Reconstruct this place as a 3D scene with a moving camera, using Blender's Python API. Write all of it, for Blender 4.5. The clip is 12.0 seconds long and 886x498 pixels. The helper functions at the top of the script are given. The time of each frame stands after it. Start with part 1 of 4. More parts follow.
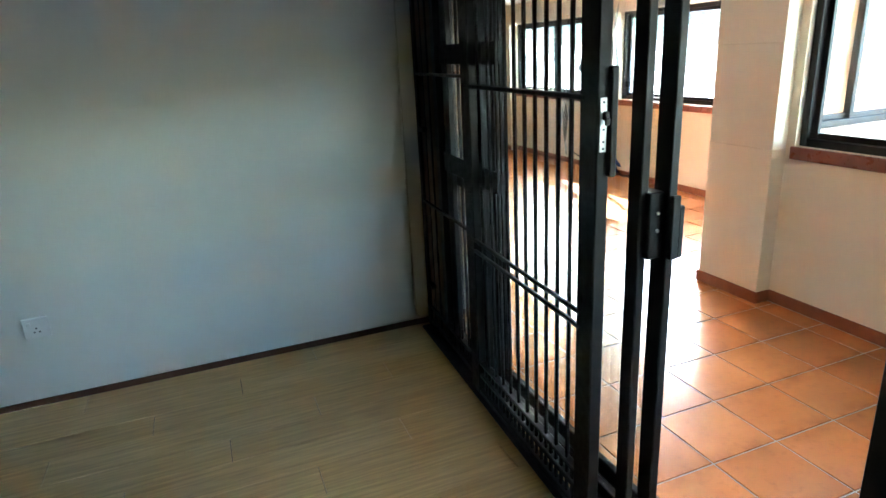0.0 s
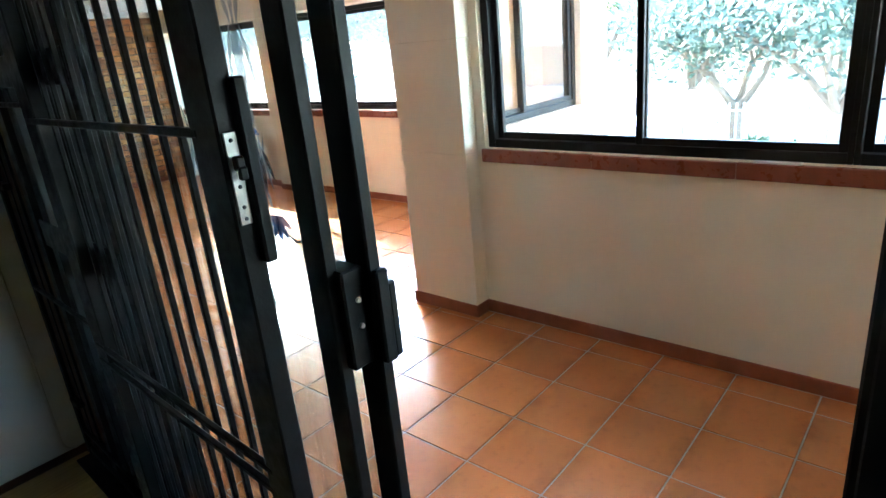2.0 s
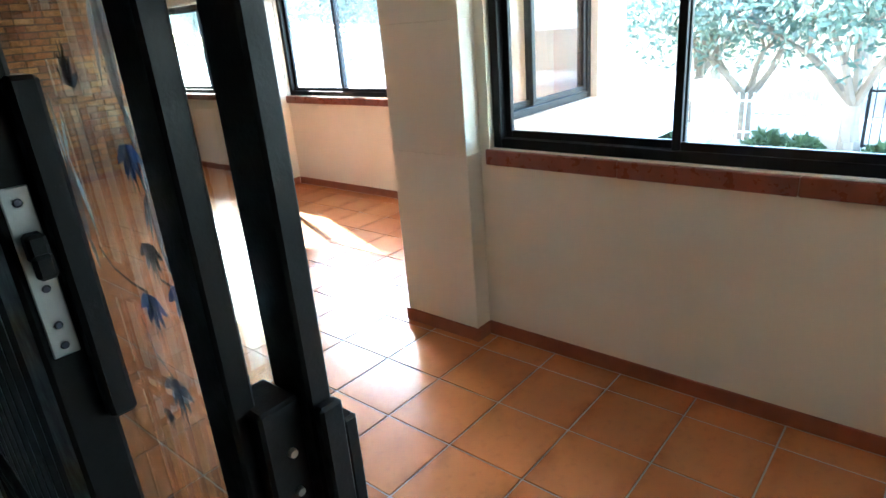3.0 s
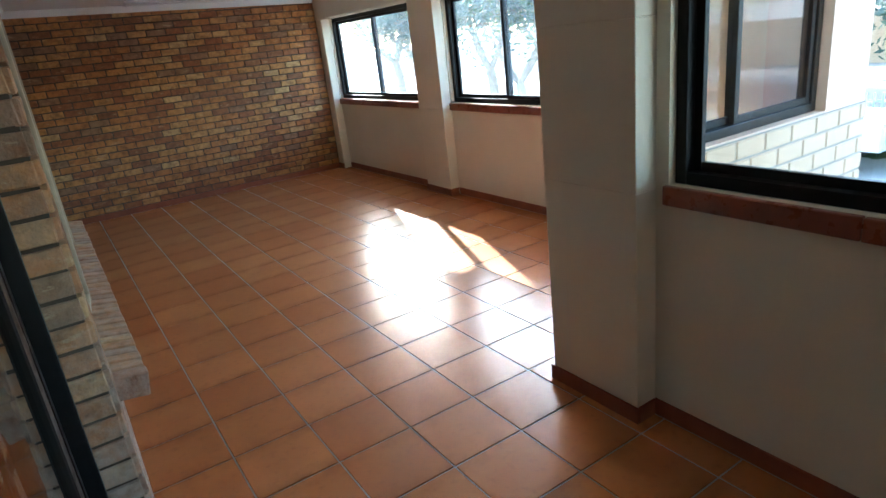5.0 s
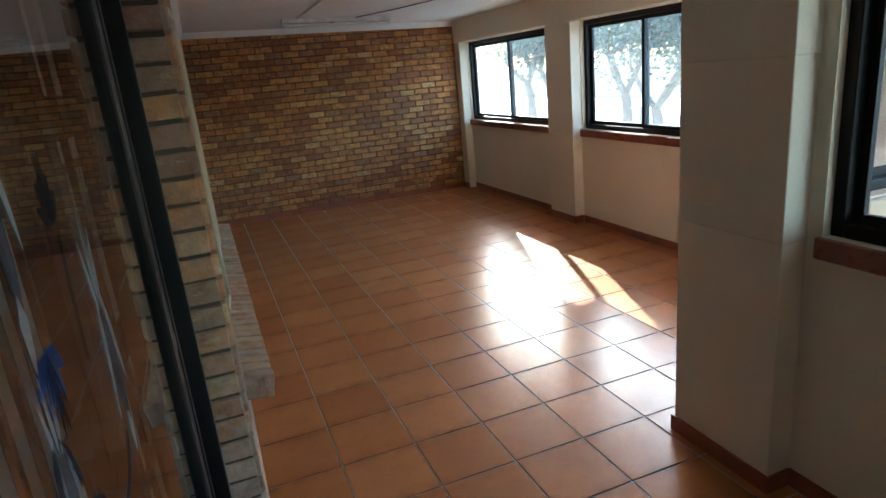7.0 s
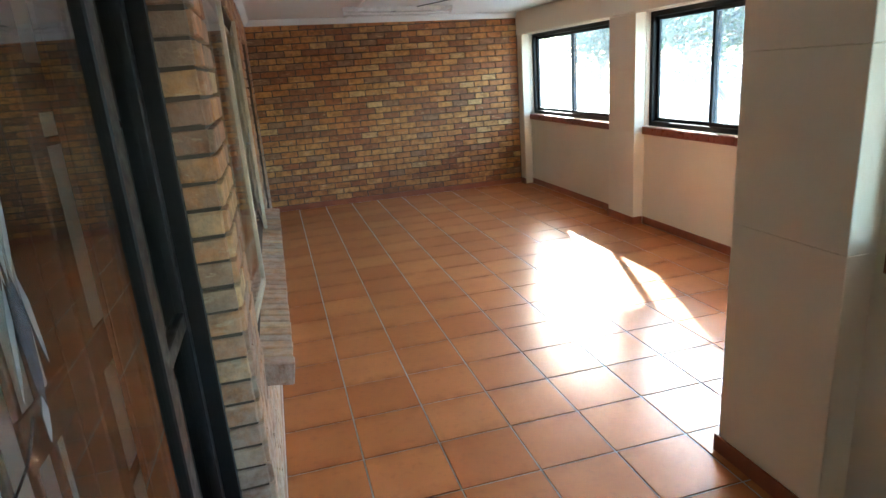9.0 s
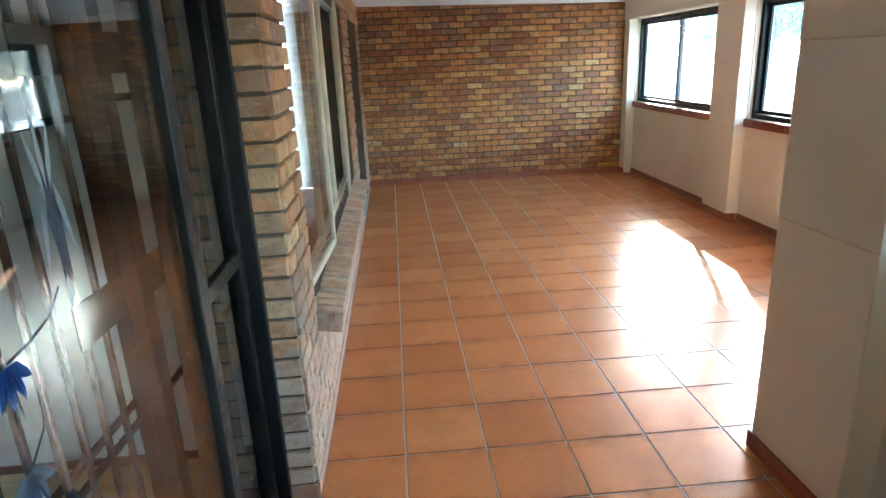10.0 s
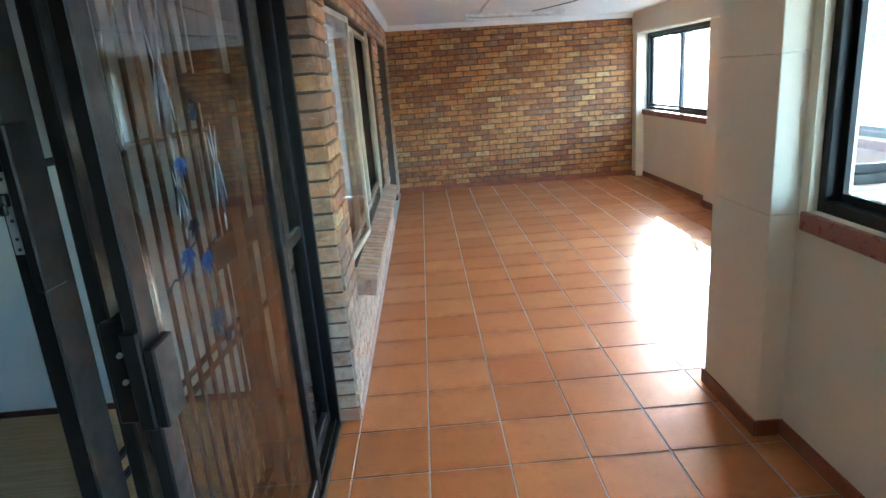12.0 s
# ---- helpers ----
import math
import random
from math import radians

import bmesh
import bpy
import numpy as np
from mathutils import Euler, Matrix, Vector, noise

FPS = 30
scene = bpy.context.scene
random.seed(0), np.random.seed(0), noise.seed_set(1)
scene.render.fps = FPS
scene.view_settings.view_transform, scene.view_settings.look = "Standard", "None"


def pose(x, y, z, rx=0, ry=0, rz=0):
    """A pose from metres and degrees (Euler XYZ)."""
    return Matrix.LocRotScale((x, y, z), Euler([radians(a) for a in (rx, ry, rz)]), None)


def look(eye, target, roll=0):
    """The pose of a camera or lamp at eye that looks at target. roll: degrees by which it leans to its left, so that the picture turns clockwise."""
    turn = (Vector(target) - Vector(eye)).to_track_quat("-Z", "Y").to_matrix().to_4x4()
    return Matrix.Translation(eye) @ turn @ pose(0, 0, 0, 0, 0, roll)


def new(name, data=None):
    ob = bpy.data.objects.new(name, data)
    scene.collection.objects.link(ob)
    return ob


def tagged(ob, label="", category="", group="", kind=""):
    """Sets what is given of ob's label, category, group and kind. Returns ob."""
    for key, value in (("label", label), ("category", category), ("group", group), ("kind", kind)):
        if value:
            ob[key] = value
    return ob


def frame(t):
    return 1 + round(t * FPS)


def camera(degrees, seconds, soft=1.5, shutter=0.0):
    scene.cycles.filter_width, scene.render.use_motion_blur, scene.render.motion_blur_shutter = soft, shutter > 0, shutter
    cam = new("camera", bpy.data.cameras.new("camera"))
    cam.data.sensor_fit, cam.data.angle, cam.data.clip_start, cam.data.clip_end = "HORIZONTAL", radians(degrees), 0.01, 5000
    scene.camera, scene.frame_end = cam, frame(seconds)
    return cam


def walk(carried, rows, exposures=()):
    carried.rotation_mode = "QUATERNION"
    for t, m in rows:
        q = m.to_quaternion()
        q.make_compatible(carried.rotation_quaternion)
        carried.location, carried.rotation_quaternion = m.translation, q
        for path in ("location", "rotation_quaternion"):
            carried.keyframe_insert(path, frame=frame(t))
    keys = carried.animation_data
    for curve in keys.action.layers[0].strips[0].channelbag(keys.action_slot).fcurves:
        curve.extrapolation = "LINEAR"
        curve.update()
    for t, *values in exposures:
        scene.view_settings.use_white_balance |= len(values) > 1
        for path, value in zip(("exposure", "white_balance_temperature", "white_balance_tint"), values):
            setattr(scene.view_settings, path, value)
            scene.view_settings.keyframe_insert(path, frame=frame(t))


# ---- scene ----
cam = camera(72.1, 12.0)
PATH = [
    (0, (-0.029, -0.062, 1.673), (0.655, 1.713, 1.055), -3.1),
    (0.5, (0.15, 0.042, 1.667), (1.032, 1.724, 1.039), -2.8),
    (1, (0.279, 0.195, 1.649), (1.378, 1.726, 0.981), -2.8),
    (1.5, (0.383, 0.372, 1.652), (1.71, 1.706, 0.974), -4.2),
    (2, (0.519, 0.503, 1.64), (1.932, 1.756, 0.981), -5.5),
    (2.5, (0.714, 0.673, 1.631), (2.138, 1.898, 0.942), -4.8),
    (2.7, (0.792, 0.742, 1.629), (2.214, 1.966, 0.930), -4.7),
    (4.3, (1.311, 1.071, 1.611), (2.55, 2.486, 0.932), -6.0),
    (4.5, (1.34, 1.111, 1.621), (2.552, 2.563, 0.971), -6.6),
    (5, (1.399, 1.155, 1.632), (2.392, 2.762, 0.976), -6.7),
    (5.5, (1.395, 1.164, 1.658), (2.209, 2.88, 1.03), -5.8),
    (6, (1.395, 1.174, 1.671), (2.13, 2.927, 1.049), -5.8),
    (6.5, (1.396, 1.179, 1.674), (2.085, 2.955, 1.065), -5.4),
    (7, (1.399, 1.176, 1.677), (2.068, 2.975, 1.116), -5.5),
    (7.2, (1.403, 1.175, 1.677), (2.057, 2.985, 1.135), -4.7),
    (8.8, (1.52, 1.202, 1.65), (2.047, 3.043, 1.073), -3.8),
    (9, (1.543, 1.231, 1.632), (2.022, 3.09, 1.071), -4.3),
    (9.5, (1.642, 1.192, 1.64), (1.943, 3.094, 1.101), -4.1),
    (10, (1.763, 1.017, 1.605), (1.896, 2.924, 1.015), -2.6),
    (10.5, (1.757, 0.812, 1.611), (1.886, 2.722, 1.032), -3.4),
    (11, (1.792, 0.61, 1.627), (1.882, 2.53, 1.073), -3.0),
    (11.5, (1.839, 0.419, 1.624), (1.846, 2.342, 1.073), -3.1),
    (12, (1.817, 0.287, 1.628), (1.846, 2.212, 1.088), -4.5),
]
EXPOSURES = [(0, 6.55, 5700, 2), (1.5, 6.15, 5500, 2), (2.5, 5.8, 5300, 1), (4.5, 4.9, 5250, 0), (5.5, 3.98, 5250, -1), (7.0, 4.0, 5400, -1),
             (9.0, 4.9, 5450, -2), (9.5, 5.15, 5350, -3), (10.5, 5.4, 5100, -4), (12, 5.45, 4900, -4)]
walk(cam, [(t, look(eye, target, roll)) for t, eye, target, roll in PATH], EXPOSURES)

# ---- world, sun, exposure ----
SUN = Vector((-0.764, -2.14, -1.0)).normalized()
world = bpy.data.worlds.new("world")
scene.world = world
world.use_nodes = True
wn = world.node_tree.nodes
sky = wn.new("ShaderNodeTexSky")
sky.sky_type = "NISHITA"
sky.sun_disc = False
sky.sun_elevation = math.asin(-SUN.z)
sky.sun_rotation = math.atan2(-SUN.x, -SUN.y)
sky.dust_density = 2.0
wn["Background"].inputs["Strength"].default_value = 0.15
world.node_tree.links.new(sky.outputs[0], wn["Background"].inputs["Color"])
sun = new("sun", bpy.data.lights.new("sun", "SUN"))
sun.data.energy = 2.0
sun.data.angle = radians(0.5)
sun.data.color = (1.0, 0.93, 0.82)
sun.rotation_mode = "QUATERNION"
sun.rotation_quaternion = SUN.to_track_quat("-Z", "Y")


# ---- materials ----
class Mat:
    """A small node-graph builder round one Principled shader."""

    def __init__(self, name, rough=0.6, metal=0.0):
        self.m = bpy.data.materials.new(name)
        self.m.use_nodes = True
        self.t = self.m.node_tree
        self.b = self.t.nodes["Principled BSDF"]
        self.b.inputs["Roughness"].default_value = rough
        self.b.inputs["Metallic"].default_value = metal
        self.co = self.n("ShaderNodeTexCoord").outputs["Object"]

    def n(self, kind):
        return self.t.nodes.new(kind)

    def l(self, a, b):
        self.t.links.new(a, b)

    def place(self):
        g = self.n("ShaderNodeNewGeometry")
        return g.outputs["Position"]

    def noise(self, scale, detail=4.0, vec=None, stretch=None, rough=0.55):
        x = self.n("ShaderNodeTexNoise")
        x.inputs["Scale"].default_value = scale
        x.inputs["Detail"].default_value = detail
        x.inputs["Roughness"].default_value = rough
        v = vec or self.place()
        if stretch:
            mp = self.n("ShaderNodeMapping")
            mp.inputs["Scale"].default_value = stretch
            self.l(v, mp.inputs["Vector"])
            v = mp.outputs[0]
        self.l(v, x.inputs["Vector"])
        return x.outputs["Fac"]

    def ramp(self, fac, stops, interp="LINEAR"):
        r = self.n("ShaderNodeValToRGB")
        e = r.color_ramp
        e.interpolation = interp
        while len(e.elements) < len(stops):
            e.elements.new(0.5)
        for el, (p, c) in zip(e.elements, stops):
            el.position = p
            el.color = (*c, 1) if len(c) == 3 else c
        self.l(fac, r.inputs[0])
        return r.outputs[0]

    def mix(self, fac, a, b, kind="MIX"):
        x = self.n("ShaderNodeMix")
        x.data_type = "RGBA"
        x.blend_type = kind
        for s, v in ((x.inputs[0], fac), (x.inputs[6], a), (x.inputs[7], b)):
            if isinstance(v, (int, float)):
                s.default_value = v
            elif isinstance(v, tuple):
                s.default_value = (*v, 1)
            else:
                self.l(v, s)
        return x.outputs[2]

    def color(self, c):
        if isinstance(c, tuple):
            self.b.inputs["Base Color"].default_value = (*c, 1)
        else:
            self.l(c, self.b.inputs["Base Color"])
        return self

    def rough(self, fac, lo, hi):
        mr = self.n("ShaderNodeMapRange")
        mr.inputs["From Min"].default_value = 0.3
        mr.inputs["From Max"].default_value = 0.7
        mr.inputs["To Min"].default_value = lo
        mr.inputs["To Max"].default_value = hi
        self.l(fac, mr.inputs["Value"])
        self.l(mr.outputs[0], self.b.inputs["Roughness"])
        return self

    def bump(self, fac, dist, strength=1.0):
        bp = self.n("ShaderNodeBump")
        bp.inputs["Distance"].default_value = dist
        bp.inputs["Strength"].default_value = strength
        self.l(fac, bp.inputs["Height"])
        self.l(bp.outputs[0], self.b.inputs["Normal"])
        return self


def plaster(name, c, c2, rough=0.7):
    m = Mat(name, rough)
    big, fine = m.noise(1.3, 5), m.noise(70, 5)
    m.color(m.mix(m.ramp(big, [(0.35, (0, 0, 0)), (0.7, (1, 1, 1))]), c, c2))
    return m.bump(fine, 0.002, 0.5).m


def paint(name, c, rough=0.4, metal=0.0, vary=0.25, bump=0.0004):
    m = Mat(name, rough, metal)
    f = m.noise(9, 5)
    d = tuple(x * (1 - vary) for x in c)
    m.color(m.mix(m.ramp(f, [(0.35, (0, 0, 0)), (0.65, (1, 1, 1))]), d, c))
    m.rough(m.noise(30, 3), rough * 0.8, min(1, rough * 1.3))
    return m.bump(m.noise(160, 2), bump).m


def brick_material(name, island, washed=False):
    m = Mat(name, 0.85)
    if island:
        r = m.n("ShaderNodeNewGeometry").outputs["Random Per Island"]
    else:
        r = m.n("ShaderNodeObjectInfo").outputs["Random"]
    base = m.ramp(r, [(0.0, (0.43, 0.165, 0.040)), (0.14, (0.50, 0.225, 0.055)), (0.28, (0.31, 0.110, 0.032)), (0.40, (0.52, 0.255, 0.072)),
                      (0.52, (0.27, 0.105, 0.036)), (0.63, (0.47, 0.190, 0.045)), (0.75, (0.29, 0.150, 0.070)), (0.86, (0.56, 0.33, 0.12)),
                      (0.93, (0.44, 0.170, 0.040))], "CONSTANT")
    mott = m.noise(17, 7, rough=0.7)
    c = m.mix(m.ramp(mott, [(0.42, (0, 0, 0)), (0.66, (1, 1, 1))]), base, m.mix(0.7, base, (0.12, 0.060, 0.03)))
    pale = m.ramp(m.noise(14, 8, rough=0.75, stretch=(0.6, 0.6, 1.6)), [(0.57, (0, 0, 0)), (0.68, (1, 1, 1))])
    c = m.mix(m.mix(0.55, (0, 0, 0), pale), c, (0.62, 0.46, 0.26))
    if washed:
        # pale salts that have risen from the floor
        sep = m.n("ShaderNodeSeparateXYZ")
        m.l(m.place(), sep.inputs[0])
        rise = m.ramp(sep.outputs["Z"], [(0.15, (1, 1, 1)), (1.0, (0.25, 0.25, 0.25))])
        salt = m.mix(1.0, rise, m.ramp(m.noise(13, 6, rough=0.7), [(0.34, (0.25, 0.25, 0.25)), (0.58, (1, 1, 1))]), "MULTIPLY")
        c = m.mix(m.mix(0.85, (0, 0, 0), salt), c, (0.60, 0.52, 0.41))
    m.color(c)
    m.rough(mott, 0.55, 0.85)
    return m.bump(m.noise(90, 6), 0.006, 0.8).m


def tile_material(name="glazed terracotta tile"):
    m = Mat(name, 0.2)
    r = m.n("ShaderNodeObjectInfo").outputs["Random"]
    base = m.ramp(r, [(0.0, (0.46, 0.175, 0.058)), (0.35, (0.53, 0.215, 0.074)), (0.7, (0.41, 0.148, 0.046)), (1.0, (0.49, 0.19, 0.062))])
    cloud = m.noise(3.5, 3, rough=0.5)
    c = m.mix(m.ramp(cloud, [(0.3, (0, 0, 0)), (0.75, (1, 1, 1))]), base, m.mix(0.3, base, (0.27, 0.090, 0.030)))
    c = m.mix(m.ramp(m.noise(26, 5), [(0.55, (0, 0, 0)), (0.85, (0.45, 0.45, 0.45))]), c, (0.22, 0.09, 0.04))
    # brown glaze smudges along two edges of each tile
    sep, ab = m.n("ShaderNodeSeparateXYZ"), m.n("ShaderNodeMath")
    m.l(m.co, sep.inputs[0])
    ab.operation = "ABSOLUTE"
    m.l(sep.outputs["Y"], ab.inputs[0])
    edge = m.ramp(ab.outputs[0], [(0.10, (0, 0, 0)), (0.172, (1, 1, 1))])
    smudge = m.mix(1.0, edge, m.ramp(m.noise(8, 5, rough=0.6), [(0.38, (0, 0, 0)), (0.68, (1, 1, 1))]), "MULTIPLY")
    c = m.mix(m.mix(0.65, (0, 0, 0), smudge), c, (0.21, 0.080, 0.030))
    m.color(c)
    m.b.inputs["Roughness"].default_value = 0.26
    return m.m


def laminate_material():
    m = Mat("oak laminate", 0.32)
    r = m.n("ShaderNodeObjectInfo").outputs["Random"]
    base = m.ramp(r, [(0.0, (0.66, 0.41, 0.17)), (0.5, (0.70, 0.45, 0.195)), (1.0, (0.62, 0.38, 0.155))])
    grain = m.noise(6, 7, stretch=(0.5, 9.0, 1.0), rough=0.65)
    c = m.mix(m.ramp(grain, [(0.35, (0, 0, 0)), (0.68, (1, 1, 1))]), base, m.mix(0.6, base, (0.30, 0.16, 0.06)))
    knot = m.noise(3.5, 3, stretch=(0.6, 4.0, 1.0))
    c = m.mix(m.ramp(knot, [(0.70, (0, 0, 0)), (0.78, (0.7, 0.7, 0.7))]), c, (0.22, 0.11, 0.045))
    m.color(c)
    return m.rough(m.noise(4, 4), 0.28, 0.42).m


def glass_material(name, tint=(0.97, 0.985, 0.98), rough=0.0):
    m = bpy.data.materials.new(name)
    m.use_nodes = True
    t = m.node_tree
    t.nodes.clear()
    out, mx = t.nodes.new("ShaderNodeOutputMaterial"), t.nodes.new("ShaderNodeMixShader")
    tr, gl, lw = t.nodes.new("ShaderNodeBsdfTransparent"), t.nodes.new("ShaderNodeBsdfGlossy"), t.nodes.new("ShaderNodeLayerWeight")
    tr.inputs[0].default_value = (*tint, 1)
    gl.inputs["Roughness"].default_value = rough
    lw.inputs["Blend"].default_value = 0.5
    pw, ma = t.nodes.new("ShaderNodeMath"), t.nodes.new("ShaderNodeMath")
    pw.operation, pw.inputs[1].default_value = "POWER", 4.5
    ma.operation, ma.inputs[1].default_value, ma.inputs[2].default_value = "MULTIPLY_ADD", 0.9, 0.045
    t.links.new(lw.outputs["Facing"], pw.inputs[0])
    t.links.new(pw.outputs[0], ma.inputs[0])
    t.links.new(ma.outputs[0], mx.inputs[0])
    t.links.new(tr.outputs[0], mx.inputs[1])
    t.links.new(gl.outputs[0], mx.inputs[2])
    t.links.new(mx.outputs[0], out.inputs[0])
    return m


def dusty_glass(name, dust):
    """Clear glass under a thin film of dust that catches the sun."""
    m = glass_material(name, (0.93, 0.95, 0.95))
    t = m.node_tree
    out = t.nodes["Material Output"]
    clear = out.inputs[0].links[0].from_socket
    tl, mx, nz, mr = t.nodes.new("ShaderNodeBsdfTranslucent"), t.nodes.new("ShaderNodeMixShader"), t.nodes.new("ShaderNodeTexNoise"), t.nodes.new("ShaderNodeMapRange")
    tl.inputs["Color"].default_value = (0.82, 0.86, 0.88, 1)
    geo = t.nodes.new("ShaderNodeNewGeometry")
    t.links.new(geo.outputs["Position"], nz.inputs["Vector"])
    nz.inputs["Scale"].default_value, nz.inputs["Detail"].default_value = 5.0, 6.0
    mr.inputs["To Min"].default_value, mr.inputs["To Max"].default_value = dust * 0.6, dust * 1.4
    t.links.new(nz.outputs["Fac"], mr.inputs["Value"])
    t.links.new(mr.outputs[0], mx.inputs[0])
    t.links.new(clear, mx.inputs[1])
    t.links.new(tl.outputs[0], mx.inputs[2])
    t.links.new(mx.outputs[0], out.inputs[0])
    return m


def leaf_material(name, a, b):
    m = Mat(name, 0.55)
    r = m.n("ShaderNodeNewGeometry").outputs["Random Per Island"]
    m.color(m.ramp(r, [(0.0, a), (1.0, b)]))
    tl, mx = m.n("ShaderNodeBsdfTranslucent"), m.n("ShaderNodeMixShader")
    m.l(m.ramp(r, [(0.0, tuple(x * 1.3 for x in a)), (1.0, tuple(x * 1.3 for x in b))]), tl.inputs["Color"])
    mx.inputs[0].default_value = 0.5
    m.l(m.b.outputs[0], mx.inputs[1])
    m.l(tl.outputs[0], mx.inputs[2])
    m.l(mx.outputs[0], m.t.nodes["Material Output"].inputs[0])
    return m.m


CREAM = plaster("cream wall paint", (0.76, 0.69, 0.55), (0.71, 0.63, 0.49))
WHITE_WALL = plaster("white wall paint", (0.80, 0.80, 0.77), (0.75, 0.75, 0.72), 0.55)
CEIL = plaster("white ceiling paint", (0.78, 0.78, 0.76), (0.72, 0.72, 0.70), 0.8)
BROWN = plaster("brown brick wash", (0.34, 0.20, 0.10), (0.26, 0.15, 0.075), 0.9)
TAN = plaster("tan wall paint", (0.46, 0.38, 0.27), (0.41, 0.33, 0.23), 0.7)
MORTAR = plaster("dark brick mortar", (0.065, 0.045, 0.03), (0.13, 0.09, 0.06), 0.95)
GROUT = plaster("tile grout", (0.42, 0.37, 0.33), (0.22, 0.185, 0.155), 0.35)
BRICK = brick_material("stock brick", False)
BRICK_MANY = brick_material("stock brick field", True)
BRICK_WASHED = brick_material("salt-stained brick", False, True)
BRICK_WASHED_MANY = brick_material("salt-stained brick field", True, True)
TILE = tile_material()
SKIRT = paint("oxide red skirting", (0.30, 0.085, 0.032), 0.4)
PALE_SKIRT = paint("pale terracotta", (0.48, 0.30, 0.21), 0.4)
SILL_TILE = paint("red clay sill tile", (0.26, 0.072, 0.035), 0.3)
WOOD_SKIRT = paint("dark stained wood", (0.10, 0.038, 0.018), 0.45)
LAMINATE = laminate_material()
ALU = paint("dark bronze aluminium", (0.012, 0.010, 0.009), 0.4, 0.0, 0.2)
STEEL = paint("black painted steel", (0.008, 0.0065, 0.006), 0.45, 0.0, 0.3)
for dark in (ALU, STEEL):
    dark.node_tree.nodes["Principled BSDF"].inputs["Specular IOR Level"].default_value = 0.22
PLATE = paint("brushed zinc plate", (0.55, 0.55, 0.53), 0.35, 0.8, 0.2)
CREAM_FRAME = paint("cream enamel", (0.62, 0.54, 0.38), 0.4)
GLASS = glass_material("clear glass")
DUSTY = dusty_glass("dusty window glass", 0.04)
DOOR_GLASS = glass_material("door glass", (0.84, 0.87, 0.86))
TUBE_WHITE = paint("white enamel", (0.75, 0.75, 0.72), 0.4)
PLASTIC = paint("white plastic", (0.78, 0.78, 0.76), 0.35, 0, 0.05)


def print_film(name, c, solid):
    """Printed plastic film on glass, partly see-through."""
    m = Mat(name, 0.4)
    m.color(m.mix(m.noise(40, 3), c, tuple(x * 0.6 for x in c)))
    tl, tr, a, b = m.n("ShaderNodeBsdfTranslucent"), m.n("ShaderNodeBsdfTransparent"), m.n("ShaderNodeMixShader"), m.n("ShaderNodeMixShader")
    tl.inputs["Color"].default_value = (*c, 1)
    a.inputs[0].default_value, b.inputs[0].default_value = 0.5, solid
    m.l(m.b.outputs[0], a.inputs[1])
    m.l(tl.outputs[0], a.inputs[2])
    m.l(tr.outputs[0], b.inputs[1])
    m.l(a.outputs[0], b.inputs[2])
    m.l(b.outputs[0], m.t.nodes["Material Output"].inputs[0])
    return m.m


BLUE = print_film("blue print", (0.05, 0.13, 0.42), 0.75)
SILVER = print_film("white print", (0.62, 0.65, 0.68), 0.5)
GREY_PRINT = print_film("grey print", (0.22, 0.25, 0.33), 0.5)
DARK_PRINT = print_film("dark line print", (0.04, 0.05, 0.08), 0.7)
INK = paint("dark print", (0.03, 0.03, 0.05), 0.5)
PEACH = plaster("peach outdoor paint", (0.72, 0.53, 0.41), (0.66, 0.47, 0.36), 0.8)
BLOCK = plaster("pale face brick", (0.52, 0.40, 0.29), (0.45, 0.33, 0.23), 0.9)
PAVE = plaster("pale paving", (0.30, 0.285, 0.26), (0.22, 0.205, 0.185), 0.9)
ROAD = plaster("worn asphalt", (0.10, 0.10, 0.10), (0.07, 0.07, 0.07), 0.9)
BARK = plaster("grey bark", (0.20, 0.15, 0.11), (0.13, 0.10, 0.07), 0.95)
LEAF = leaf_material("leaf green", (0.028, 0.052, 0.020), (0.070, 0.10, 0.040))
LEAF_GREY = leaf_material("blue green leaf", (0.045, 0.072, 0.055), (0.095, 0.13, 0.095))
CAR_PAINT = paint("white car paint", (0.60, 0.61, 0.62), 0.15, 0, 0.03)
RUBBER = paint("tyre rubber", (0.02, 0.02, 0.02), 0.8)
DARK_GLASS = paint("tinted glass", (0.02, 0.025, 0.03), 0.08, 0, 0.1)


# ---- building helpers ----
def box(bm, x0, y0, z0, x1, y1, z1, bevel=0.0):
    r = bmesh.ops.create_cube(bm, size=1.0, matrix=Matrix.Translation(((x0 + x1) / 2, (y0 + y1) / 2, (z0 + z1) / 2)) @ Matrix.Diagonal((abs(x1 - x0), abs(y1 - y0), abs(z1 - z0), 1)))
    if bevel:
        edges = list({e for v in r["verts"] for e in v.link_edges})
        bmesh.ops.bevel(bm, geom=edges, offset=bevel, segments=1, affect="EDGES")
    return bm


def boxes(*rows, bevel=0.0):
    bm = bmesh.new()
    for r in rows:
        box(bm, *r, bevel=bevel)
    return bm


def rod(bm, a, b, r0, r1=None, n=8):
    a, b = Vector(a), Vector(b)
    d = b - a
    m = Matrix.Translation((a + b) / 2) @ d.to_track_quat("Z", "Y").to_matrix().to_4x4()
    bmesh.ops.create_cone(bm, cap_ends=True, segments=n, radius1=r0, radius2=r0 if r1 is None else r1, depth=d.length, matrix=m)
    return bm


